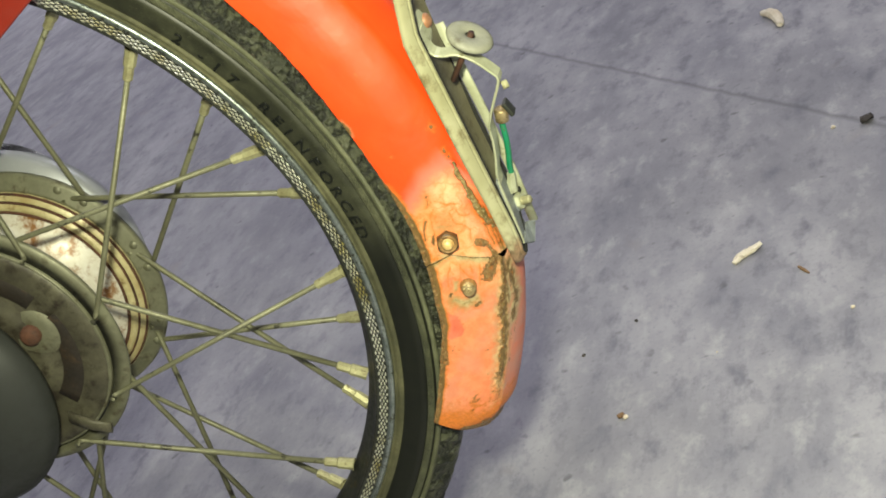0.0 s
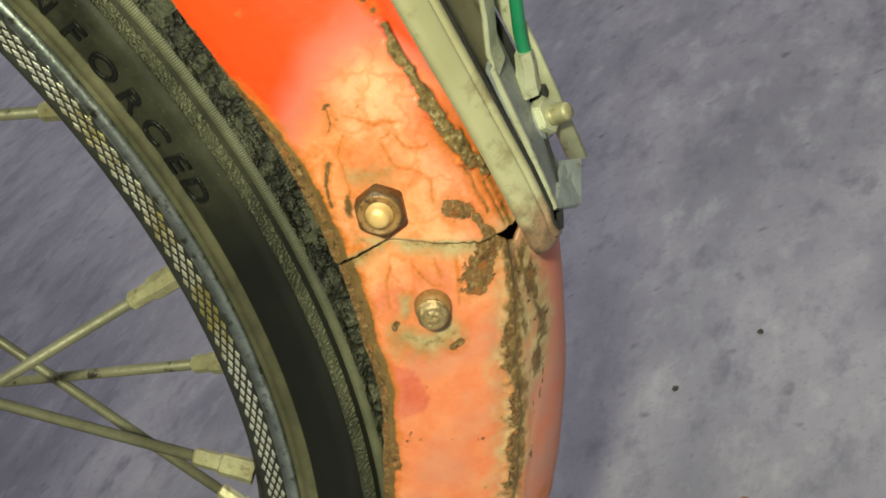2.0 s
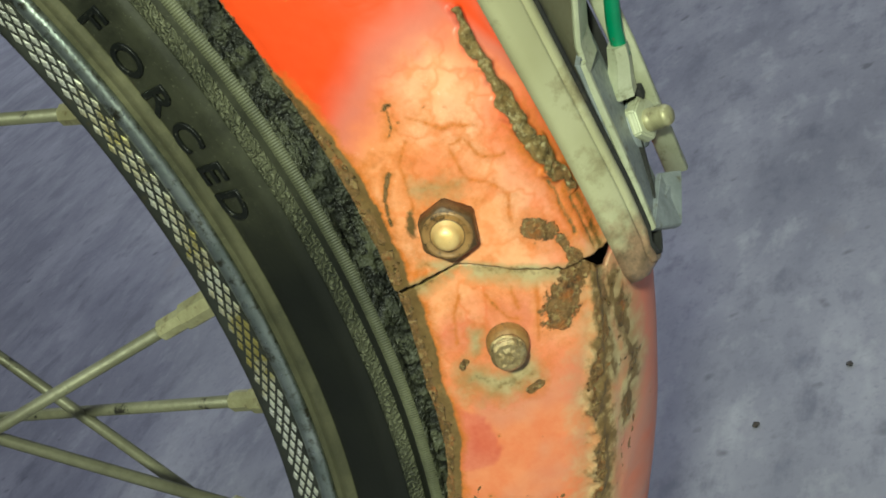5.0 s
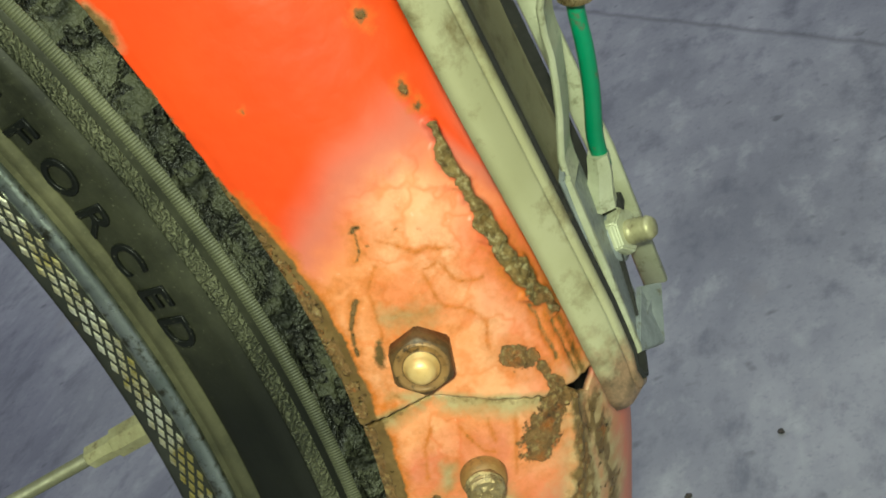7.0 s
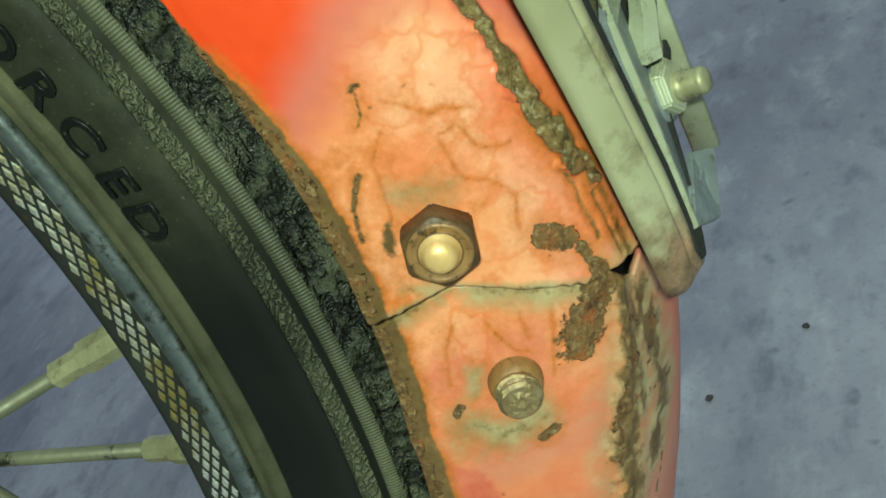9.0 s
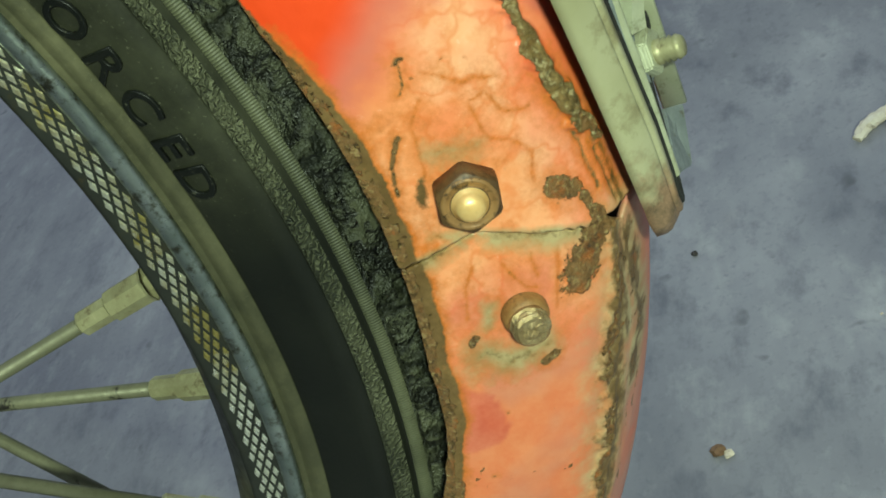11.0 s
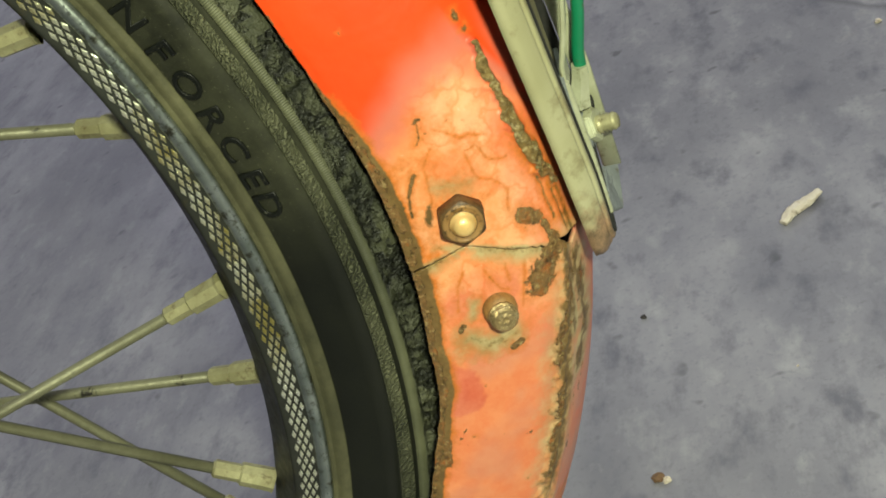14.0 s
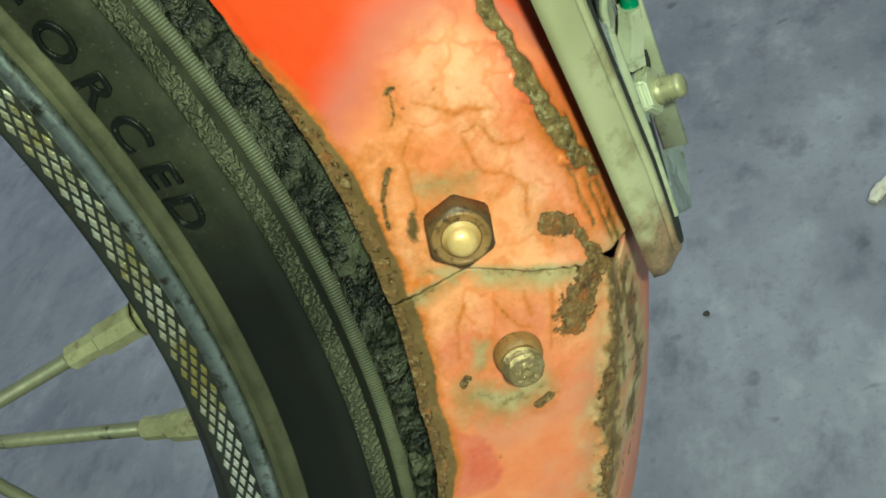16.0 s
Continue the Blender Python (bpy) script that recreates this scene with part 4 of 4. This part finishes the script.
    put("sage", patch(d, 3.0 if not upper else 0.8, 0.8) * (1.0 if not upper else 0.8) * step(n1, 0.10, 0.40))
    put("dirt", patch(d, 3.0, 1.0) * step(n1, 0.30, 0.62))
    # rusty runs and cracks in the paint
    uu, vv = u + (n2 - 0.5) * 1.6 + (n1 - 0.5) * 1.2, v + (n1 - 0.5) * 1.6
    for line, r in (([(-3.0, 20.0), (-4.3, 20.4), (-4.6, 23.0), (-5.4, 25.2), (-6.4, 24.4)], 0.5), ([(-2.9, 20.0), (-2.9, 22.5), (-3.7, 23.8), (-3.9, 27.0)], 0.45), ([(-3.0, 29.0), (-4.5, 31.5), (-5.3, 33.2), (-7.4, 35.4), (-8.1, 37.5)], 0.55),
                    ([(-4.4, 33.5), (-5.8, 36.0), (-7.0, 38.2), (-8.2, 39.6)], 0.7), ([(-2.2, 15.0), (-3.0, 12.0), (-4.8, 10.6)], 0.5), ([(-8.6, 22.8), (-9.6, 23.6)], 0.5), ([(-8.6, 13.0), (-9.2, 11.4), (-10.4, 10.8)], 0.6),
                    ([(-1.4, 17.0), (-2.2, 20.5), (-2.6, 25.5)], 0.5), ([(-8.6, 18.0), (-9.4, 20.0), (-9.9, 23.0)], 0.4), ([(-8.8, 27.0), (-10.0, 26.6), (-11.0, 26.0)], 0.6)):
        d, _ = away_from(uu, vv, line)
        put("dirt", patch(d, r * 0.9, 1.4) * 0.95)
        put("olive", patch(d, r * 0.42, 1.2) * 0.34)
        put("dirt", patch(d, 2.6, 1.0) * 0.5)
    for line, r in (([(-4.9, 34.2), (-6.2, 34.9), (-7.5, 36.9), (-8.2, 39.0)], 0.42), ([(-5.4, 31.9), (-6.6, 33.2), (-7.6, 34.6)], 0.36)):
        d, _ = away_from(uu, vv, line)
        put("olive", patch(d, r, 1.0) * 0.8)
        put("dirt", patch(d, r + 1.6) * 0.8)
        lift = lift - 0.0003 * crust(d, r, 0.4)
    d, _ = away_from(uu, vv, [(-5.6, 36.4), (-7.2, 38.0), (-8.3, 40.5)])
    put("dirt", patch(d, 2.8, 1.0) * 0.95)
    put("olive", patch(d, 1.1, 1.2) * 0.75)
    put("dirt", step(n1, 0.42, 0.68) * mask["pale"] * 0.6)
    put("dirt", step(n1 + 0.3 * n2, 0.60, 0.86) * step(-angle, 22.0, 28.0))
    put("olive", step(n2, 0.45, 0.7) * step(-angle, 29.0, 31.4) * 0.6)
    put("rust", step(-angle + (n1 - 0.5) * 3.4, 28.3, 30.3) * 0.85)
    put("dirt", step(-angle + (n3 - 0.5) * 5.0, 24.0, 29.0) * 0.95)
    put("rust", step(n2, 0.60, 0.75) * step(-angle, 15.0, 18.0) * step(n1, 0.55, 0.7) * 0.7)
    # dents
    lift = lift + (n3 - 0.5) * 0.0006 + (n1 - 0.5) * 0.00022
    lift = lift - np.clip(1 - v / 3.0, 0, 1) * 0.0004 * n2
    return mask, lift


def shell(name, rows, across, upper, parent, label):
    """One sheet of the mudguard: rows of angles (a function of v in mm), places across in mm."""
    mm = np.array(across)
    angle = np.stack([row(mm) for row in rows])
    v = np.broadcast_to(mm, angle.shape)
    # the near lip climbs away from the tyre towards the top
    v = v + np.interp(angle, [0.0, 5.0, 10.0, 16.2, 20.8, 25.3, 40.0], [0.0, 0.0, 0.4, 3.2, 5.8, 8.2, 11.0]) * np.clip(1 - v / 22.0, 0, 1)
    p, n = skin(angle, v / 1000.0)
    mask, lift = wear(angle, v, upper)
    if not upper:
        lift = lift - 0.0007 - 0.0010 * np.exp(-((v - 43) / 5.0) ** 2) * (1 - step(-angle, 9.0, 12.5))
        lift = lift - 0.004 * step(-angle, 27.5, 31.5) ** 2
    else:
        edge = angle - np.interp(v, [b for a, b in TEAR], [a for a, b in TEAR])
        lift = lift + 0.0004 * (1 - step(edge, 0.0, 0.8)) * (0.4 + value_noise(v, v * 0, 5.0, 77)) + 0.0007 * (1 - step(edge, 0.0, 1.6)) * np.exp(-((v - 44) / 3.0) ** 2)
    rough = (value_noise(angle * 4.75, v * 0, 2.6, 91) - 0.5) * 0.0005 * np.clip(1 - mm / 1.2, 0, 1)
    p = p + n * lift[..., None]
    p[..., 2] += rough * np.sin(np.radians(angle))
    p[..., 0] += rough * np.cos(np.radians(angle))
    # the inside of the sheet
    inner = p - n * 0.0011
    a, b = angle.shape
    verts = np.concatenate([p.reshape(-1, 3), inner.reshape(-1, 3)])
    k = np.arange(a * b).reshape(a, b)
    top = np.stack([k[:-1, :-1], k[:-1, 1:], k[1:, 1:], k[1:, :-1]], -1).reshape(-1, 4)
    low = top[:, ::-1] + a * b
    rim_a = []
    for edge in (k[0, :], k[-1, ::-1], k[::-1, 0], k[:, -1]):
        rim_a.append(np.stack([edge[1:], edge[:-1], edge[:-1] + a * b, edge[1:] + a * b], -1))
    faces = np.concatenate([top, low, *rim_a])
    me = bpy.data.meshes.new(name)
    me.from_pydata(verts.tolist(), [], faces.tolist())
    for key, value in mask.items():
        me.attributes.new(key, "FLOAT", "POINT").data.foreach_set("value", np.tile(np.clip(value, 0, 1).ravel(), 2).astype(np.float32))
    ob = part_of(name, me, [M["mudguard"], M["underside"]], parent, label)
    index = np.zeros(len(faces), dtype=np.int32)
    index[len(top):2 * len(top)] = 1
    me.polygons.foreach_set("material_index", index)
    return ob


ACROSS = list(np.arange(0, 50.0, 0.33)) + list(np.arange(50.0, 109.79, 3.0)) + [109.79]


def tear_row(s, top):
    def row(mm):
        base = np.interp(mm, [b for a, b in TEAR], [a for a, b in TEAR]) + (value_noise(mm, mm * 0, 1.1, 8) - 0.5) * 0.10
        return base + (top - base) * s
    return row


def end_row(s):
    def row(mm):
        base = np.interp(mm, [0, 22, 45, 60, 80, 110], [-27.4, -30.3, -32.0, -32.5, -32.0, -30.0])
        tear = np.interp(mm, [b for a, b in TEAR], [a for a, b in TEAR]) + (value_noise(mm, mm * 0, 1.1, 8) - 0.5) * 0.10
        top = tear - 0.06 - 0.11 * (1 - step(mm, 9.0, 20.0)) - 0.06 * value_noise(mm, mm * 0, 3.0, 19) - np.interp(mm, [36.5, 38.5, 41.5, 44.5, 47.0, 48.5], [0, 0.30, 0.80, 1.05, 0.60, 0])
        return base + (top - base) * s
    return row


mudguard = shell("mudguard", [tear_row(s, 7.0) for s in np.linspace(0, 1, 210)] + [(lambda mm, a=a: a + 0 * mm) for a in np.arange(7.5, 80.1, 0.75)], ACROSS, True, moped, "glossy orange mudguard, faded and torn above its tail")
shell("tail_piece", [end_row(s) for s in np.linspace(0, 1, 320)], ACROSS, False, mudguard, "salmon tail of the mudguard with a crusted seam")


def on_skin(angle, mm, raise_by=0.0):
    p, n = skin(np.array(angle, float), np.array(mm / 1000.0))
    return Vector(p) + Vector(n) * raise_by, Vector(n)


def hexagon(base, axis, across, height, twist=0.0, chamfer=0.0008):
    axis = Vector(axis).normalized()
    turn = axis.to_track_quat("Z", "Y").to_matrix() @ Matrix.Rotation(radians(twist), 3, "Z")
    bm = bmesh.new()
    rows = []
    r = across / 2 / math.cos(math.pi / 6)
    for q, h in ((1.0, 0.0), (1.0, height - chamfer), (0.90, height)):
        rows.append([bm.verts.new(Vector(base) + turn @ Vector((r * q * math.cos(math.pi / 3 * k), r * q * math.sin(math.pi / 3 * k), h))) for k in range(6)])
    for p, q in zip(rows, rows[1:]):
        for k in range(6):
            bm.faces.new((p[k], p[(k + 1) % 6], q[(k + 1) % 6], q[k]))
    bm.faces.new(rows[-1])
    bm.faces.new(rows[0][::-1])
    bmesh.ops.bevel(bm, geom=[e for e in bm.edges], offset=0.0003, segments=2, affect="EDGES")
    bmesh.ops.recalc_face_normals(bm, faces=bm.faces)
    return bm


spot, out = on_skin(-5.8, 15.2, -0.0004)
nut = part("hex_nut", hexagon(spot, out, 0.0102, 0.0046, 12), M["nut"], mudguard, "rusted hexagonal cap nut")
part("nut_face", lathe([(0.0047, 0.0), (0.0045, 0.00035), (0.0040, 0.00030), (0.0038, 0.00010), (0.0034, 0.00020), (0.0031, 0.0)], spot + out * 0.0045, out, 32), M["nut_face"], nut, "brown dished face of the nut")
part("cap_dome", lathe([(0.0031, 0.0), (0.0030, 0.0004), (0.0026, 0.0007), (0.0025, 0.0014), (0.0021, 0.0022), (0.0013, 0.0026), (0.0, 0.0027)], spot + out * 0.0044, out, 28), M["dome"], nut, "worn dome of the cap nut, lamp glow painted yellow")
spot2, out2 = on_skin(-10.75, 20.3, -0.0004)
stud = part("stud", lathe([(0.0042, 0.0), (0.0041, 0.0014), (0.0037, 0.0024), (0.0030, 0.0028)], spot2, out2, 24), M["stud_base"], mudguard, "round rusted nut")
end = lathe([(0.0034, 0.0), (0.0035, 0.0008), (0.0031, 0.0011), (0.0034, 0.0016), (0.0031, 0.0020), (0.0033, 0.0025), (0.0027, 0.0030), (0.0018, 0.0029), (0.0010, 0.0031), (0.0, 0.0027)], spot2 + out2 * 0.0028, out2, 22)
dent = random.Random(12)
for v in end.verts:
    v.co += Vector((dent.uniform(-1, 1), dent.uniform(-1, 1), dent.uniform(-1, 1))) * 0.00012
part("stud_end", end, M["stud"], stud, "bright worn thread end", False)

# ---- tail lamp base on the mudguard ----
lamp = thing("tail_lamp_base", "cream open tail lamp base on an orange mudguard", "lamp base")


def boat(grow, x):
    """The outline of the lamp base at a depth x from the axle: straight sides along z, an oblique lower end, the top bent outwards."""
    near, far, high = -0.0124 - grow, 0.0186 + grow * 0.4, 0.1050 + grow
    pts = []
    for y, z in ((-0.0124, -0.0476), (-0.0110, -0.0506), (-0.0084, -0.0520), (-0.0046, -0.0512), (0.0012, -0.0488), (0.0074, -0.0452), (0.0134, -0.0402), (0.0174, -0.0350)):
        d = Vector((y - 0.004, z + 0.030)).normalized() * grow
        pts.append((y + d.x, z + d.y * 0.35))
    for z in np.linspace(-0.030, high - 0.020, 24):
        pts.append((far, z))
    for a in np.linspace(0, math.pi, 13):
        pts.append(((near + far) / 2 + math.cos(a) * (far - near) / 2, high - 0.018 + 0.018 * math.sin(a)))
    for z in np.linspace(high - 0.020, -0.0440, 24):
        pts.append((near + (0.0014 * math.exp(-((z + 0.022) / 0.020) ** 2) if x < 0.2965 else 0.0), z))
    sink = 0.0006 if x > 0.2960 else 0.0
    return [W(x + 0.25 * max(0.0, z - 0.068) - sink * min(1.0, max(0.0, (-0.034 - z) / 0.012)), y, z) for y, z in pts]


def dish(levels):
    """A pressed dish: levels of (growth of the outline, depth)."""
    bm = bmesh.new()
    rows = [[bm.verts.new(p) for p in boat(g, x)] for g, x in levels]
    for p, q in zip(rows, rows[1:]):
        for j in range(len(p)):
            i = (j + 1) % len(p)
            bm.faces.new((p[j], p[i], q[i], q[j]))
    return bm, rows


bm, _ = dish([(-0.002, 0.2925), (0.0000, 0.2928), (-0.0001, 0.2945), (-0.0008, 0.2955), (-0.0034, 0.2974), (-0.0039, 0.2977), (-0.0042, 0.2976)])
part("outer_rim", bm, M["cream"], lamp, "cream painted rim with olive stains")
# the thin shadow line below the lip, drawn as a black strip
bm, _ = dish([(-0.0038, 0.2972), (-0.0047, 0.2975), (-0.0048, 0.2970)])
part("rim_crease", bm, M["gap"], lamp, "crease along the rim, its shade painted black")
bm, _ = dish([(-0.0044, 0.2970), (-0.0045, 0.2981), (-0.0049, 0.2984), (-0.0060, 0.2986), (-0.0064, 0.2985), (-0.0065, 0.2970)])
part("rim_lip", bm, M["cream"], lamp, "rolled cream lip")
# raised black strip in place of the shaded gap inside the lip
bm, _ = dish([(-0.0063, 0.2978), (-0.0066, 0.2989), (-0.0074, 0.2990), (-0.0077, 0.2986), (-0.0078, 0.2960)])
part("gasket", bm, M["gap"], lamp, "thin black strip painted as the shade of a gap")
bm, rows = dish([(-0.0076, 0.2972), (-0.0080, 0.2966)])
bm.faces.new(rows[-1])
part("floor_pan", bm, M["cream_dark"], lamp, "dark olive pan of the lamp base, with stains")

# contact strip, tab, screw, wire and strap in the pan
strip = part("contact_strip", ribbon([W(0.2975, 0.0034, -0.0450), W(0.2980, 0.0042, -0.0300), W(0.2984, 0.0050, -0.0120)], 0.0152, 0.0009, (-0.05, 1, 0.0)), M["zinc"], lamp, "mottled grey zinc contact strip", False)
part("strip_flange", ribbon([W(0.2984, -0.0043, -0.0450), W(0.2990, -0.0030, -0.0300), W(0.2993, -0.0014, -0.0125)], 0.0018, 0.0013, (0, 1, 0)), M["strap"], strip, "pale folded edge of the strip", False)


def bent_plate(corners, thick, fold):
    """A cut plate with the given four corners, its lower edge folded back by fold."""
    c = [Vector(q) for q in corners]
    n = (c[1] - c[0]).cross(c[2] - c[1]).normalized()
    n = n if n.x > 0 else -n
    back = [c[0] - n * fold + (c[0] - c[3]).normalized() * 0.0006, c[1] - n * fold + (c[1] - c[2]).normalized() * 0.0006]
    bm = bmesh.new()
    rows = [[bm.verts.new(q), bm.verts.new(q2), bm.verts.new(q2 - m * thick), bm.verts.new(q - m * thick)]
            for q, q2, m in ((c[3], c[2], n), (c[0], c[1], n), (back[0], back[1], (c[3] - c[0]).normalized() * -1.0))]
    for p, q in zip(rows, rows[1:]):
        for j in range(4):
            bm.faces.new((p[j], p[(j + 1) % 4], q[(j + 1) % 4], q[j]))
    bm.faces.new(rows[0][::-1])
    bm.faces.new(rows[-1])
    bmesh.ops.recalc_face_normals(bm, faces=bm.faces)
    bmesh.ops.bevel(bm, geom=list(bm.edges), offset=0.00022, segments=2, affect="EDGES")
    return bm


part("contact_tab", bent_plate([W(0.2986, -0.0046, -0.0452), W(0.3003, 0.0049, -0.0522), W(0.3016, 0.0144, -0.0470), W(0.2988, 0.0108, -0.0440)], 0.0010, 0.0016), M["zinc"], strip, "folded zinc tab", False)
screw = part("terminal_screw", hexagon(W(0.2984, 0.0125, -0.0332), (1, -0.25, 0.12), 0.0076, 0.0026, 8), M["strap"], lamp, "terminal screw with a hexagonal nut", False)
part("washer", lathe([(0.0044, 0.0), (0.0045, 0.0006), (0.0030, 0.0007)], W(0.2982, 0.0123, -0.0338), (1, -0.1, 0.05), 24), M["zinc"], screw, "flat washer")
# added black block that stands for the shade between rail and nut
part("insulator", block((0.0030, 0.0030, 0.0022), Matrix.Translation(W(0.2998, 0.0150, -0.0292)), 0.0004), M["gap"], screw, "black block painted as shade between nut and rail")
part("thread", lathe([(0.0021, 0.0), (0.0022, 0.0010), (0.0017, 0.0013), (0.0022, 0.0018), (0.0017, 0.0022), (0.0022, 0.0027), (0.0017, 0.0031), (0.0021, 0.0037), (0.0016, 0.0046), (0.0, 0.0048)], W(0.3008, 0.0117, -0.0335), (1, -0.25, 0.12), 16), M["nipple"], screw, "worn thread")
lug = part("cable_lug", sweep(smooth_line([W(0.2988, 0.0120, -0.0268), W(0.2996, 0.0123, -0.0238), W(0.3008, 0.0126, -0.0206), W(0.3014, 0.0129, -0.0180)], 2), 0.0030, 6, 0.7, (0, 1, 0), lambda f: 1.25 - 0.35 * f), M["strap"], lamp, "yellow cable lug", False)
wire = part("green_wire", sweep(smooth_line([W(0.3014, 0.0129, -0.0205), W(0.3022, 0.0131, -0.0150), W(0.3048, 0.0132, -0.0070), W(0.3066, 0.0131, 0.0000), W(0.3077, 0.0130, 0.0060), W(0.3088, 0.0130, 0.0100)], 8), 0.0014, 12), M["wire"], lamp, "green insulated wire")
clamp = part("wire_clamp", lathe([(0.0022, 0.0), (0.0031, 0.0006), (0.0033, 0.0060), (0.0028, 0.0068), (0.0016, 0.0070), (0.0, 0.0062)], W(0.3085, 0.0130, 0.0080), (0.30, -0.05, 1.0), 14), M["stud"], lamp, "dull metal wire clamp")
part("clamp_plate", block((0.0020, 0.0060, 0.0072), Matrix.Translation(W(0.3137, 0.0135, 0.0135)) @ Euler((0, radians(-16), 0)).to_matrix().to_4x4(), 0.0005), M["knurl_bed"], clamp, "dark clamp plate")
part("lug_plate", lathe([(0.0, 0.0012), (0.0070, 0.0012), (0.0082, 0.0008), (0.0085, 0.0), (0.0080, -0.0004)], W(0.2976, 0.0040, 0.0668), (1, -0.1, 0.0), 32), M["strap"], lamp, "pale round end of the strap")
part("bent_strap", ribbon(smooth_line([W(0.2984, 0.0010, 0.0680), W(0.2978, 0.0005, 0.0620), W(0.2986, 0.0, 0.0572), W(0.3012, 0.0, 0.0545), W(0.3050, 0.0, 0.0534), W(0.3085, 0.0, 0.0526), W(0.3141, 0.0, 0.0476), W(0.3192, 0.0, 0.0395), W(0.3202, 0.0003, 0.0350), W(0.3136, 0.0015, 0.0255), W(0.3066, 0.0030, 0.0145), W(0.3049, 0.0040, 0.0065), W(0.3022, 0.0040, -0.0030), W(0.2996, 0.0036, -0.0100), W(0.2991, 0.0034, -0.0150)], 2), 0.0066, 0.0011, (0.12, 1, 0.1)), M["strap"], lamp, "bent yellow zinc strap", False)
part("far_rail", ribbon([W(0.3000, 0.0165, -0.0480), W(0.3012, 0.0170, -0.0200), W(0.3012, 0.0170, 0.0200), W(0.3005, 0.0170, 0.0600)], 0.0016, 0.0042, (0, 1, 0)), M["strap"], lamp, "cream rail along the far side")
grommet = part("grommet", lathe([(0.0022, 0.0010), (0.0026, 0.0016), (0.0080, 0.0017), (0.0098, 0.0012), (0.0104, 0.0), (0.0098, -0.0012), (0.0080, -0.0017), (0.0026, -0.0016), (0.0022, -0.0008)], W(0.3156, 0.0010, 0.0562), (0.66, -0.08, 0.75), 40), M["rubber_grey"], lamp, "grey rubber grommet disc")
part("grommet_stem", sweep([W(0.3172, 0.0010, 0.0580), W(0.3154, 0.0010, 0.0558), W(0.3099, 0.0012, 0.0497), W(0.3008, 0.0015, 0.0400)], 0.0020, 10, 0.7), M["brown"], grommet, "rusty rivet through the grommet")
part("screw_head", lathe([(0.0, 0.0026), (0.0018, 0.0024), (0.0031, 0.0014), (0.0034, 0.0)], W(0.2986, 0.0080, 0.0668), (1, -0.3, 0.2), 18), M["copper"], lamp, "corroded copper-coloured screw head")
part("white_sleeve", sweep([W(0.3190, 0.0020, 0.0300), W(0.3215, 0.0030, 0.0300)], 0.0019, 10), M["cream"], lamp, "short cream sleeve")


# the base sits on the crown of the bent mudguard
lean = Matrix(((0.9972, 0.0229, 0.0718), (-0.0168, 0.9963, -0.0848), (-0.0735, 0.0834, 0.9938))).to_4x4()
lamp.matrix_world = Matrix.Translation((0.3124, 0.0016, 0.2457)) @ lean @ Matrix.Scale(1.0886, 4) @ Matrix.Translation((-0.3014, -0.0064, -0.2472))

# ---- litter on the floor ----


def chip(name, points, width, thick, material, label, category):
    ob = part(name, sweep(smooth_line(points, 6), width, 10, thick, (0, 0, 1), lambda f: 0.35 + 0.65 * math.sin(math.pi * min(1, 0.12 + f * 0.8))), material, None)
    bmn = random.Random(len(label))
    for v in ob.data.vertices:
        v.co += Vector((bmn.uniform(-1, 1), bmn.uniform(-1, 1), bmn.uniform(-1, 1))) * width * 0.11
        v.co.z = max(v.co.z * 0.75, 0.0002)
    ob.data.polygons.foreach_set("use_smooth", [False] * len(ob.data.polygons))
    return tagged(ob, label, category)


chip("wood_chip", [(0.3355, 0.2680, 0.0022), (0.3408, 0.2735, 0.0035), (0.3480, 0.2770, 0.0030), (0.3565, 0.2812, 0.0040)], 0.0034, 1.0, M["wood"], "curled pale wood chip lying on concrete", "wood chip")
chip("wood_chip", [(0.3720, 0.6990, 0.004), (0.3805, 0.6870, 0.006), (0.3860, 0.6720, 0.005), (0.3880, 0.6540, 0.004)], 0.0055, 1.0, M["wood"], "long curved pale wood chip on concrete", "wood chip")
chip("twig", [(0.3808, 0.2386, 0.0010), (0.3840, 0.2330, 0.0014), (0.3878, 0.2264, 0.0010)], 0.0012, 1.0, M["litter"], "short dark twig lying on concrete", "twig")


def crumb(x, y, size, material, label, category, seed):
    bm = bmesh.new()
    bmesh.ops.create_icosphere(bm, subdivisions=2, radius=size)
    rr = random.Random(seed)
    for v in bm.verts:
        v.co = v.co * rr.uniform(0.6, 1.3)
        v.co.z = v.co.z * 0.55
    low = min(v.co.z for v in bm.verts)
    bm.transform(Matrix.Translation((x, y, -low)))
    return tagged(part("crumb", bm, material, None, "", False), label, category, "crumbs on the floor")


for k, (x, y, s, m) in enumerate(((0.2548, 0.1300, 0.0026, "litter"), (0.2580, 0.1278, 0.0018, "wood"), (0.2603, 0.2370, 0.0014, "dark_bit"), (0.2207, 0.2147, 0.0015, "dark_bit"), (0.4458, 0.4107, 0.0052, "dark_bit"),
                                  (0.4131, 0.1714, 0.0015, "wood"), (0.4196, 0.4197, 0.0020, "wood"), (0.3213, 0.1689, 0.0007, "wood"))):
    crumb(x, y, s, M[m], "small brown crumb on concrete" if m != "wood" else "small pale crumb on concrete", "crumb", k)
